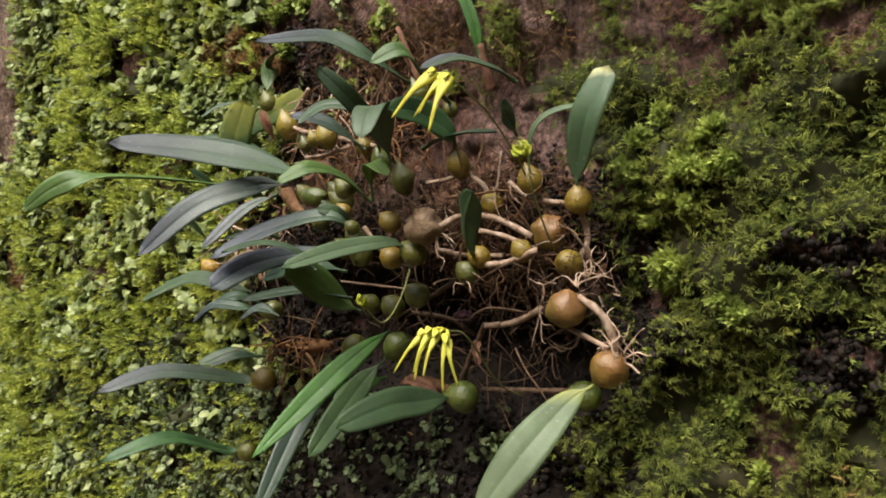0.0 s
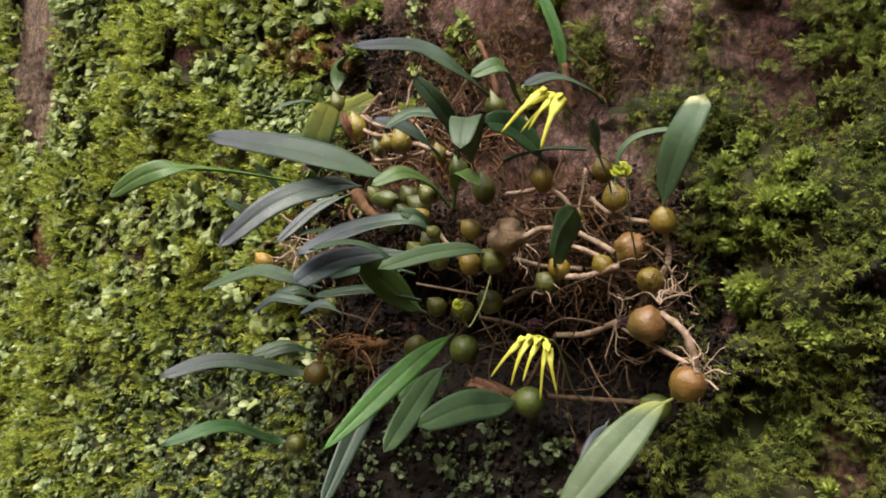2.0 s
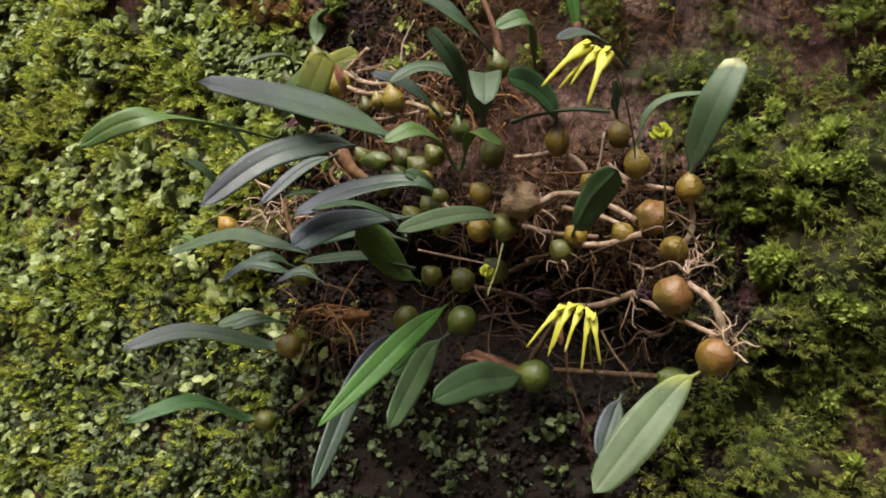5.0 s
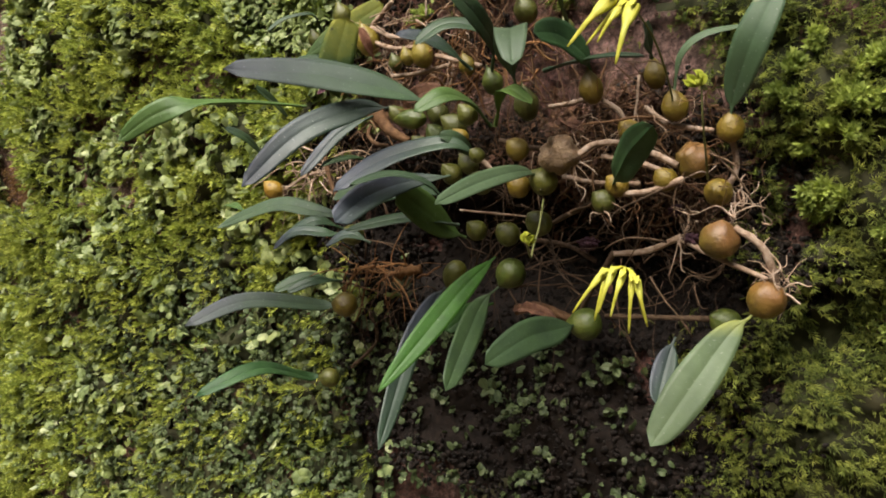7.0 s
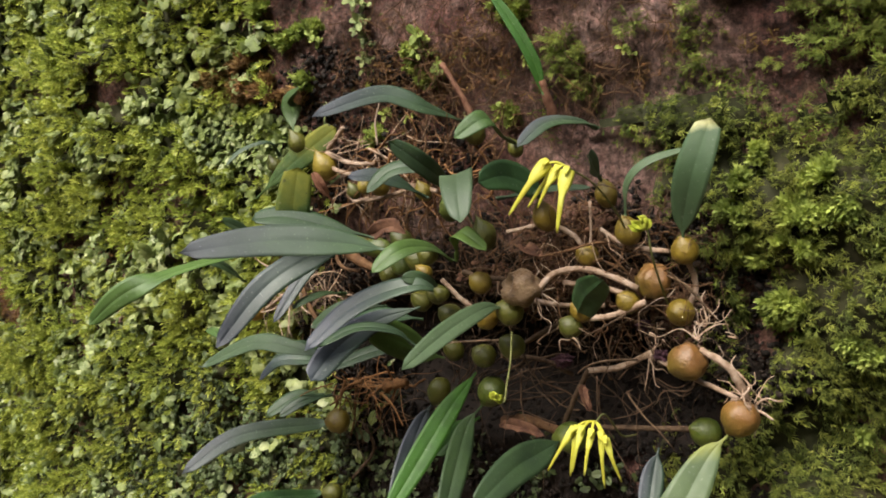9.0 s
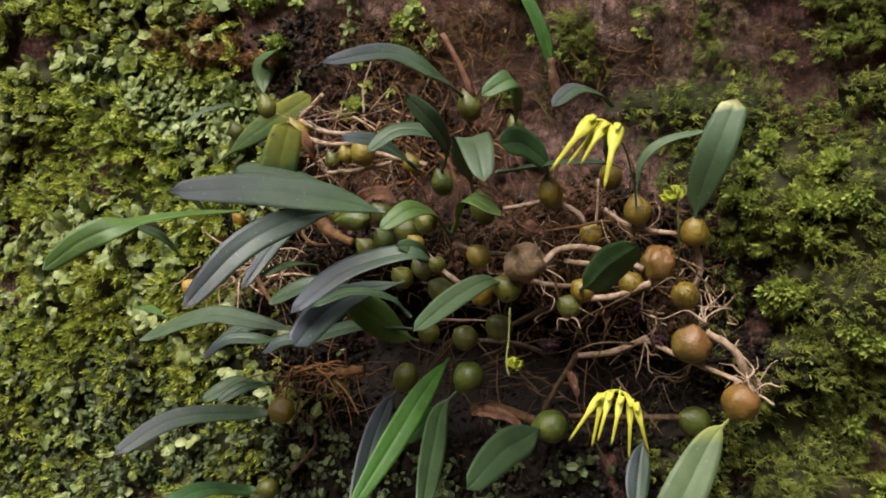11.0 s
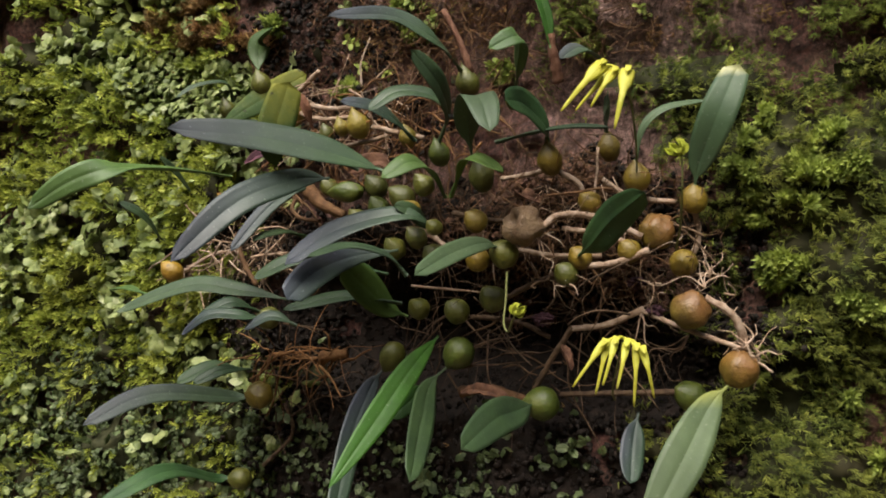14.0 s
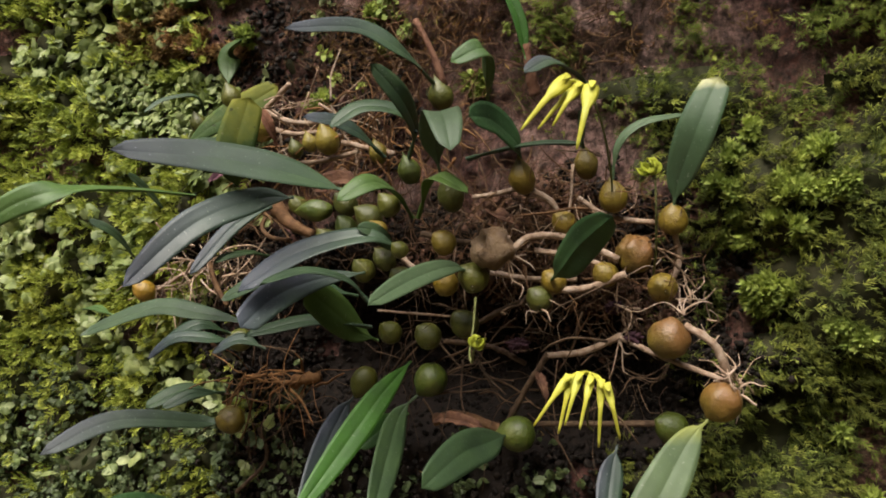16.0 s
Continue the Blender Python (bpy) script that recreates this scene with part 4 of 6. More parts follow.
def clumps(name, patches, per_mm2, shapes, size, mat, label, group):
    """Each patch becomes a raised moss clump of its own."""
    for cx, cz, rx, rz in patches:
        n = int(per_mm2 * 4e6 * 1.5 * 1.5 * rx * rz)
        x, z = sow(rng, n, cx - 1.5 * rx, cx + 1.5 * rx, cz - 1.5 * rz, cz + 1.5 * rz, lambda x, z: spots(x, z, ((cx, cz, rx, rz),)))
        if len(x) > 3:
            tagged(scatter(name, shapes, x, z, size, 0.007, 1.0, mat, rng, 0.0, 0.6), label, "moss", group)


clumps("moss_tuft", TUFTS, 3.2, rosettes, 0.005, MOSS_SPRIG, "raised fresh yellow-green tuft on the feathery moss", "bright moss tufts")
clumps("moss_tuft", FRESH, 1.4, rosettes, 0.0052, MOSS_SPRIG, "fresh light green moss tuft on the bare rock", "moss tufts on the rock")
clumps("moss_island", ISLANDS, 0.2, sprays, 0.0052, MOSS_SPRIG, "small green moss island on the bare rock", "moss islands on the rock")

x, z = sow(rng, 74000, -1.5, -0.25, 0.98, 1.74, lambda x, z: left_side(x, z) * (0.05 + 0.95 * left_mix(x, z)) * (x < -0.475 + 0.03 * vnoise(x, z, 50, 23)) * (1 - 0.75 * shaded(x, z)) * (0.55 + 0.6 * vnoise(x, z, 60, 24)))
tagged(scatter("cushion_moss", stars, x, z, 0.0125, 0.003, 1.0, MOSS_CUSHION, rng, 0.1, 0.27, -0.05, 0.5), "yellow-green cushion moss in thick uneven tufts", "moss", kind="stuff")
x, z = sow(rng, 47000, -1.5, -0.44, 0.98, 1.74, lambda x, z: left_side(x, z) * (1 - 0.85 * shaded(x, z)) * (1.0 - 0.85 * left_mix(x, z)) * (0.4 + 0.7 * vnoise(x, z, 60, 25)))
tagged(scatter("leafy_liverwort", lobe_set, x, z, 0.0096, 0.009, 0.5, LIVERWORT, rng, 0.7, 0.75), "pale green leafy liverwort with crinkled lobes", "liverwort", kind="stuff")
x, z = sow(rng, 31000, -0.92, -0.2, 1.12, 1.41, lambda x, z: np.where(x < -0.48, 0.7, 0.6) * (1 - 0.8 * blob(x, z, -0.468, 1.377, 0.034, 0.026)) * (1 - is_right(x + 0.01)) * shaded(x, z) * np.where(x > -0.47, np.clip((1.338 - z) / 0.02, 0, 1) * np.clip((vnoise(x, z, 90, 27) - 0.36) / 0.14, 0, 1), 1) * (0.15 + 1.1 * vnoise(x, z, 75, 26)))
tagged(scatter("shade_liverwort", lobe_set, x, z, 0.0048, 0.008, 0.45, DIMMED_WORT, rng, 0.6, 0.6), "small liverwort, its green darkened to carry the shade low on the face", "liverwort", kind="stuff")
x, z = sow(rng, 16000, -0.3, -0.08, 1.47, 1.6, lambda x, z: 0.5 * bare(x, z) * np.clip((np.abs(x + 0.247) - 0.014) / 0.01, 0, 1) * np.clip((vnoise(x, z, 80, 52) - 0.5) / 0.2, 0, 1))
tagged(scatter("thin_moss", wisps, x, z, 0.0034, 0.002, 0.9, MOSS_FEATHER, rng, 0.0, 0.7), "thin film of short olive moss shoots over the bare rock", "moss", kind="stuff")
x, z = sow(rng, 100000, -1.0, -0.1, 1.3, 1.63, lambda x, z: np.maximum(0.8 * spots(x, z, RUSTY) * np.where(x < -0.45, 1.0, 0.7), 0.03 * hollow(x, z)))
tagged(scatter("rusty_moss", wisps, x, z, 0.0045, 0.005, 0.8, MOSS_RED, rng, 0.3, 0.9), "withered rust-brown moss on the rock", "moss", kind="stuff")


def clod(rng):
    """An irregular crumb of unit size."""
    t = (1 + 5 ** 0.5) / 2
    v = np.array([(-1, t, 0), (1, t, 0), (-1, -t, 0), (1, -t, 0), (0, -1, t), (0, 1, t), (0, -1, -t), (0, 1, -t), (t, 0, -1), (t, 0, 1), (-t, 0, -1), (-t, 0, 1)]) / 1.9
    f = np.array([(0, 11, 5), (0, 5, 1), (0, 1, 7), (0, 7, 10), (0, 10, 11), (1, 5, 9), (5, 11, 4), (11, 10, 2), (10, 7, 6), (7, 1, 8), (3, 9, 4), (3, 4, 2), (3, 2, 6), (3, 6, 8), (3, 8, 9), (4, 9, 5), (2, 4, 11), (6, 2, 10), (8, 6, 7), (9, 8, 1)])
    return v * rng.uniform(0.55, 1.25, (12, 1)) * rng.uniform(0.5, 1.1, (1, 3)), f


x, z = sow(rng, 26000, -0.58, -0.44, 1.52, 1.575, lambda x, z: 0.8 * spots(x, z, RUSTY))
tagged(scatter("rusty_moss", wisps, x, z, 0.0045, 0.007, 0.8, MOSS_RED, rng, 0.2, 0.8), "thick cushion of withered red-brown moss on the rock", "moss", kind="stuff")
x, z = sow(rng, 3000, -0.6, -0.45, 1.485, 1.55, lambda x, z: np.maximum(0.8 * blob(x, z, -0.54, 1.52, 0.035, 0.018), 0.7 * blob(x, z, -0.492, 1.507, 0.032, 0.017)))
tagged(scatter("leafy_liverwort", lobe_set, x, z, 0.0062, 0.008, 0.5, LIVERWORT, rng, 0.5, 0.6), "green leafy liverwort in a damp hollow above the orchids", "liverwort", kind="stuff")
clods = [clod(rng) for _ in range(8)]
# humus darkened past its own brown to carry the shade of the hollow
SHADED_HUMUS = root_material("shaded_humus", (0.0063, 0.0041, 0.0028), (0.0115, 0.0073, 0.0049), (0.0231, 0.0147, 0.0101))
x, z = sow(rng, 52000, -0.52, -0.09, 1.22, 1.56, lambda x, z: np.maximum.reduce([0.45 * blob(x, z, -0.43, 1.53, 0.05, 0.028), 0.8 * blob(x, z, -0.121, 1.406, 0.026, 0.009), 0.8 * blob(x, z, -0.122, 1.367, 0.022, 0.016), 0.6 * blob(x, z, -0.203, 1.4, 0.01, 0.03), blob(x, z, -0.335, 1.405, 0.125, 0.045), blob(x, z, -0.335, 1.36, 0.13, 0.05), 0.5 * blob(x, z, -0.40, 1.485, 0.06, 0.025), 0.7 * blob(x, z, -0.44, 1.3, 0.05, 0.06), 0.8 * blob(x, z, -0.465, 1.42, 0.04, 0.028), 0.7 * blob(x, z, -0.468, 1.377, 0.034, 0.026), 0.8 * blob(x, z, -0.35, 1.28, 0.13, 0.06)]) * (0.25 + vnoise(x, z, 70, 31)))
tagged(scatter("humus", clods, x, z, 0.0019, 0.006, 0.8, SHADED_HUMUS, rng), "crumbly dark brown humus with the hollow's shade in its colour", "soil", kind="stuff")
# sheet added over the lit rock so that the hollow reads shaded
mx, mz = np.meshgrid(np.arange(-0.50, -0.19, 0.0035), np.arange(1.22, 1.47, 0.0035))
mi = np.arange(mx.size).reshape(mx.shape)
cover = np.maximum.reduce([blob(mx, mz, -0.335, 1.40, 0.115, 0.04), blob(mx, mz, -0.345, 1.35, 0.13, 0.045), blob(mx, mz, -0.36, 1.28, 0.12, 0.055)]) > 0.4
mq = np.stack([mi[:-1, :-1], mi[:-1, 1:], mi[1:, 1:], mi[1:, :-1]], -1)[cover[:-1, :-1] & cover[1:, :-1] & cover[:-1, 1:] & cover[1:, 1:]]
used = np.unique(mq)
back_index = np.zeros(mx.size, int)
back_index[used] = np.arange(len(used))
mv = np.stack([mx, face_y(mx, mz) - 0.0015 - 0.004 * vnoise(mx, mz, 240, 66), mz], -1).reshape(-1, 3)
tagged(mesh_thing("humus_bed", mv[used], back_index[mq], SHADED_HUMUS), "humus sheet added over the hollow, blackened to carry its shade", "soil", kind="stuff")
x, z = sow(rng, 9000, -0.36, -0.2, 1.34, 1.47, lambda x, z: np.maximum.reduce([blob(x, z, -0.295, 1.436, 0.035, 0.014), blob(x, z, -0.25, 1.393, 0.02, 0.014), 0.5 * blob(x, z, -0.31, 1.40, 0.06, 0.03)]))
tagged(scatter("litter_flakes", lobe_set, x, z, 0.0032, 0.022, 0.8, DEAD, rng, 0.1, 1.0), "shredded reddish-brown bark and leaf flakes among the roots", "litter", kind="stuff")
CRUMB = root_material("earth_crumb", (0.08, 0.038, 0.029), (0.16, 0.085, 0.066), (0.27, 0.165, 0.135))
x, z = sow(rng, 15000, -0.60, -0.08, 1.46, 1.66, lambda x, z: bare(x, z) * (vnoise(x, z, 45, 32) + 0.5 * vnoise(x, z, 120, 33) - 0.4))
tagged(scatter("earth_crumbs", clods, x, z, 0.0008, 0.001, 0.8, CRUMB, rng), "reddish-brown crumbs of earth on the bare rock", "soil", kind="stuff")


x, z = sow(rng, 16000, -2.3, 0.9, 0.5, 2.2, lambda x, z: np.where((x > -1.5) & (x < -0.08) & (z > 0.98) & (z < 1.74), 0, 1) * np.clip(1.15 - np.hypot((x + 0.7) / 1.6, (z - 1.36) / 0.9), 0, 1) * np.clip((vnoise(x, z, 9, 71) - 0.3) / 0.3, 0.1, 1))
tagged(scatter("outer_moss", rosettes, x, z, 0.016, 0.002, 1.0, MOSS_CUSHION, rng), "yellow-green moss thinning out over the rock face", "moss", kind="stuff")


# ---- small plants on the bare rock ----
def sprig(place, leaves, size, mat, seed, label, name="moss_sprig", category="moss"):
    """A small upright leafy moss shoot or liverwort standing out from the face."""
    g = random.Random(seed)
    bm = bmesh.new()
    p = Vector(place)
    p.y = float(face_y(np.array(p.x), np.array(p.z))) + 0.001
    tip = p + Vector((g.uniform(-0.004, 0.004), -size * 1.1, g.uniform(-0.2, 0.6) * size))
    tube_into(bm, [p, p.lerp(tip, 0.5) + Vector((0, 0, 0.001)), tip], 0.0006, 0.0004, 6, 5)
    for i in range(leaves):
        q = p.lerp(tip, 0.15 + 0.85 * i / leaves)
        a = 2.4 * i + g.uniform(-0.4, 0.4)
        out = Vector((math.cos(a), -0.45, math.sin(a))).normalized()
        length = size * g.uniform(0.35, 0.6)
        blade_into(bm, [q, q + out * length * 0.5 + Vector((0, 0, 0.0006)), q + out * length], length * 0.62, (0.3, -0.8, 0.5), (0.3, -0.8, 0.5), stalk=0.0, fold=0.15, thick=0.0003, blunt=0.3, n=6, rng=g)
    return tagged(part(name, bm, mat, None), label, category, "small plants on the bare rock")


for k, (x0, z0, n_leaf, size) in enumerate(((-0.366, 1.545, 16, 0.012), (-0.363, 1.537, 14, 0.011), (-0.359, 1.527, 14, 0.010), (-0.404, 1.524, 12, 0.009), (-0.399, 1.513, 10, 0.008), (-0.32, 1.501, 10, 0.008), (-0.437, 1.56, 12, 0.010), (-0.386, 1.508, 9, 0.008), (-0.245, 1.516, 10, 0.007), (-0.302, 1.523, 9, 0.007))):
    sprig((x0, 0.35, z0), n_leaf, size, MOSS_SPRIG, k, "fresh green moss sprig standing on bare rock")
# the low ones take the liverwort green that has shade mixed in
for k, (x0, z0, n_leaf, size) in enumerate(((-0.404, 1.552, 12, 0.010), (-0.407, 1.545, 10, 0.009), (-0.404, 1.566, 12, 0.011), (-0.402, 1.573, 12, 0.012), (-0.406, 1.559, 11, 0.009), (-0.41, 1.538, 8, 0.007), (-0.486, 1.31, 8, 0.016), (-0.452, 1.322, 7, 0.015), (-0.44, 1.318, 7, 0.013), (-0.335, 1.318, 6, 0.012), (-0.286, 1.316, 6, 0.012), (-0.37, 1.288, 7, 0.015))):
    sprig((x0, 0.35, z0), n_leaf, size, LIVERWORT if z0 > 1.4 else DIMMED_WORT, 40 + k, "pale green liverwort with rounded lobes on dark soil", "liverwort_plant", "liverwort")


# ---- orchids ----
right_orchid = thing("orchid_plant", (-0.225, 0.34, 1.39), "orchid with a chain of brown-olive pseudobulbs and upright leaf", "orchid", "orchids on the rock")
P = right_orchid
bulb(P, (-0.222, 0.328, 1.431), 5.9, BULB, (0.1, -0.3, 0.9))
bulb(P, (-0.238, 0.327, 1.418), 7.8, BULB_BROWN, (-0.3, -0.8, 0.5), 0.98, 0.2, neck=0.0)
bulb(P, (-0.227, 0.326, 1.404), 6.0, BULB, (0.1, -0.9, 0.2), drop=(0.5, -0.85, -0.25))
bulb(P, (-0.223, 0.318, 1.385), 8.3, BULB_BROWN, (0.3, -0.2, 0.9), 1.0, 0.12, neck=0.0)
bulb(P, (-0.205, 0.321, 1.360), 7.9, BULB_BROWN, (-0.5, -0.5, -0.7), 1.0, 0.1)
bulb(P, (-0.229, 0.338, 1.345), 6.8, BULB_LEAF, (-0.5, -0.5, 0.4))
bulb(P, (-0.245, 0.324, 1.442), 5.9, BULB, (0.0, -0.4, 0.9), 1.25, pear=0.35)
leaf(P, [(-0.221, 0.326, 1.436), (-0.218, 0.323, 1.446), (-0.209, 0.318, 1.465), (-0.201, 0.323, 1.4845)], 14.8, LEAF_TIP, (0.12, -0.97, 0.1), fold=0.1, blunt=0.13, rise=0.62, label="broad upright grey-green leaf with pale notched tip")
leaf(P, [(-0.209, 0.316, 1.354), (-0.214, 0.305, 1.348), (-0.221, 0.285, 1.331), (-0.231, 0.268, 1.309)], 17.5, LEAF_PALE, (0.45, -0.8, 0.4), fold=0.1, blunt=0.25, rise=0.7, label="broad hanging pale green leaf")
leaf(P, [(-0.245, 0.324, 1.448), (-0.241, 0.322, 1.462), (-0.232, 0.325, 1.470), (-0.217, 0.335, 1.473)], 5, LEAF_MID, (0.25, -0.5, 0.8))
leaf(P, [(-0.251, 0.334, 1.337), (-0.2515, 0.328, 1.330), (-0.251, 0.320, 1.321), (-0.249, 0.310, 1.312)], 11, LEAF_SHEEN, (0.5, -0.8, 0.2), label="small grey-green hanging leaf")

centre_orchid = thing("orchid_plant", (-0.3, 0.34, 1.41), "orchid clump of crowded round olive pseudobulbs with few leaves", "orchid", "orchids on the rock")
P = centre_orchid
bulb(P, (-0.289, 0.300, 1.423), 8.8, BULB_OLD, (-0.35, -0.75, 0.4), 0.95, 0.3, "shrivelled old brown pseudobulb with sunken top", 0.7)
for c, r, m in (((-0.266, 0.322, 1.432), 5.0, BULB), ((-0.275, 0.313, 1.401), 5.3, BULB_GREEN), ((-0.269, 0.315, 1.408), 5.2, BULB),
                ((-0.249, 0.322, 1.410), 5.2, BULB), ((-0.300, 0.303, 1.411), 6.4, BULB_GREEN), ((-0.311, 0.299, 1.409), 5.4, BULB),
                ((-0.312, 0.316, 1.390), 6.2, BULB_GREEN), ((-0.332, 0.318, 1.384), 6.0, BULB_GREEN), ((-0.331, 0.297, 1.411), 5.6, BULB_GREEN),
                ((-0.326, 0.288, 1.424), 3.6, BULB_GREEN), ((-0.311, 0.299, 1.426), 5.2, BULB), ((-0.282, 0.317, 1.453), 5.1, BULB),
                ((-0.261, 0.338, 1.458), 4.8, BULB), ((-0.312, 0.309, 1.448), 5.4, BULB_GREEN)):
    high = c[2] > 1.44
    bulb(P, c, r * (1.1 if high else 1.0), m, (0.0, -0.3, 0.9) if high else (-0.4, -0.5, 0.6), 1.6 if high else 1.08, drop=(0.3, -0.7, -0.6) if m is BULB_GREEN and not high else None, pear=0.8 if high else 0.0)
leaf(P, [(-0.268, 0.311, 1.409), (-0.257, 0.295, 1.414), (-0.243, 0.280, 1.424), (-0.227, 0.267, 1.433)], 14, LEAF_DEEP, (0.75, -0.3, 0.55), label="dark green pointed oval leaf")
leaf(P, [(-0.300, 0.300, 1.413), (-0.303, 0.290, 1.416), (-0.304, 0.262, 1.413), (-0.305, 0.232, 1.406)], 9.5, LEAF_MID, (0.7, -0.2, 0.7))
leaf(P, [(-0.282, 0.317, 1.459), (-0.281, 0.310, 1.466), (-0.284, 0.295, 1.474), (-0.285, 0.277, 1.474)], 14.5, LEAF_DEEP, (0.85, -0.3, 0.3))
leaf(P, [(-0.309, 0.320, 1.462), (-0.29, 0.312, 1.4635), (-0.27, 0.31, 1.4645), (-0.253, 0.312, 1.463)], 7, LEAF, (0.1, -0.3, 0.95))
leaf(P, [(-0.261, 0.336, 1.463), (-0.258, 0.325, 1.472), (-0.255, 0.318, 1.477)], 9.5, LEAF_MID, (0.5, -0.7, 0.5))

upper_orchid = thing("orchid_plant", (-0.35, 0.345, 1.48), "orchid with arching dark narrow leaves and yellowish pseudobulbs", "orchid", "orchids on the rock")
P = upper_orchid
for c, r, m in (((-0.383, 0.318, 1.478), 5.6, BULB_YELLOW), ((-0.3915, 0.316, 1.477), 3.6, BULB_YELLOW), ((-0.358, 0.324, 1.470), 4.2, BULB_YELLOW),
                ((-0.338, 0.318, 1.460), 4.9, BULB_LEAF), ((-0.332, 0.340, 1.496), 5.6, BULB_GREEN), ((-0.449, 0.326, 1.507), 5.2, BULB_GREEN),
                ((-0.431, 0.327, 1.491), 6.6, BULB_YELLOW), ((-0.308, 0.340, 1.484), 3.6, BULB_GREEN), ((-0.475, 0.328, 1.496), 4.4, BULB_GREEN),
                ((-0.402, 0.318, 1.475), 3.6, BULB_GREEN)):
    bulb(P, c, r * 1.06, m, (-0.1, -0.35, 0.9), 1.5, pear=0.75)
leaf(P, [(-0.333, 0.340, 1.499), (-0.331, 0.308, 1.509), (-0.343, 0.290, 1.519), (-0.354, 0.255, 1.514)], 11, LEAF_SHEEN, (0.6, -0.5, 0.6), (0.55, -0.55, 0.6), stalk=0.08, rise=0.6)
leaf(P, [(-0.450, 0.326, 1.511), (-0.453, 0.330, 1.522), (-0.450, 0.330, 1.531), (-0.438, 0.324, 1.534)], 13, LEAF_YOUNG, (0.5, -0.75, 0.4), (0.4, -0.65, 0.65), stalk=0.1, fold=0.05)
leaf(P, [(-0.336, 0.316, 1.464), (-0.323, 0.300, 1.474), (-0.317, 0.280, 1.485), (-0.322, 0.267, 1.4975)], 10, LEAF, (0.75, -0.6, 0.2), stalk=0.2)
leaf(P, [(-0.350, 0.318, 1.466), (-0.355, 0.305, 1.476), (-0.362, 0.297, 1.4815), (-0.371, 0.286, 1.4837)], 9.5, LEAF_SHEEN, (0.5, -0.5, 0.7))
leaf(P, [(-0.322, 0.300, 1.473), (-0.327, 0.294, 1.482), (-0.339, 0.284, 1.484), (-0.349, 0.275, 1.476)], 9.5, LEAF, (0.45, -0.45, 0.75), rise=0.35)
leaf(P, [(-0.314, 0.305, 1.453), (-0.311, 0.296, 1.467), (-0.303, 0.286, 1.478), (-0.293, 0.272, 1.473), (-0.285, 0.261, 1.460)], 14.5, LEAF_MID, (-0.6, 0.65, 0.3), (0.45, -0.6, 0.65), rise=0.3, stalk=0.12)
leaf(P, [(-0.306, 0.338, 1.486), (-0.290, 0.305, 1.492), (-0.280, 0.282, 1.4995), (-0.288, 0.270, 1.494)], 9.5, LEAF_FRESH, (0.7, -0.45, 0.55), stalk=0.2)
leaf(P, [(-0.254, 0.328, 1.487), (-0.255, 0.315, 1.4915), (-0.257, 0.292, 1.4935), (-0.259, 0.272, 1.4865)], 8, LEAF_SHEEN, (0.5, -0.3, 0.8))
leaf(P, [(-0.3985, 0.272, 1.455), (-0.396, 0.268, 1.463), (-0.393, 0.267, 1.474), (-0.388, 0.271, 1.4925)], 17, LEAF_YELLOW, (0.7, -0.65, 0.3), label="yellowing spotted rounded leaf", stalk=0.02, blunt=0.1, rise=0.6, fold=0.03)
leaf(P, [(-0.470, 0.306, 1.478), (-0.455, 0.318, 1.491), (-0.440, 0.330, 1.502), (-0.427, 0.338, 1.510)], 14, LEAF_YELLOW, (0.6, -0.6, 0.25), label="long olive-green leaf with yellow tip", blunt=0.12, fold=0.02)
leaf(P, [(-0.390, 0.290, 1.473), (-0.389, 0.284, 1.481), (-0.391, 0.282, 1.489)], 5, ROOT_SHEATH, (0.8, -0.5, 0.1), label="dry tan strip of a dying leaf", fold=0.5)
leaf(P, [(-0.475, 0.334, 1.50), (-0.472, 0.325, 1.509), (-0.482, 0.312, 1.507), (-0.488, 0.303, 1.500)], 4, LEAF, (0.4, -0.4, 0.8))
tube("shoot", [(-0.288, 0.350, 1.491), (-0.288, 0.346, 1.500), (-0.2885, 0.3425, 1.513)], 0.0028, 0.0020, ROOT_SHEATH, P, "reddish-brown sheathed base of a young shoot", n=10)
leaf(P, [(-0.2885, 0.3425, 1.506), (-0.290, 0.340, 1.523), (-0.297, 0.337, 1.543), (-0.310, 0.334, 1.568)], 6.2, LEAF_GREEN, (0.6, -0.75, 0.25), stalk=0.0, rise=0.35, blunt=0.6, fold=0.4, label="upright fresh green young leaf")
tube("shoot", [(-0.3295, 0.340, 1.499), (-0.333, 0.337, 1.514), (-0.341, 0.336, 1.531)], 0.0020, 0.0013, ROOT_SHEATH, P, "dry brown old shoot", n=8)

left_orchid = thing("orchid_plant", (-0.37, 0.34, 1.43), "orchid with long dark grey-green strap leaves arching outward", "orchid", "orchids on the rock")
P = left_orchid
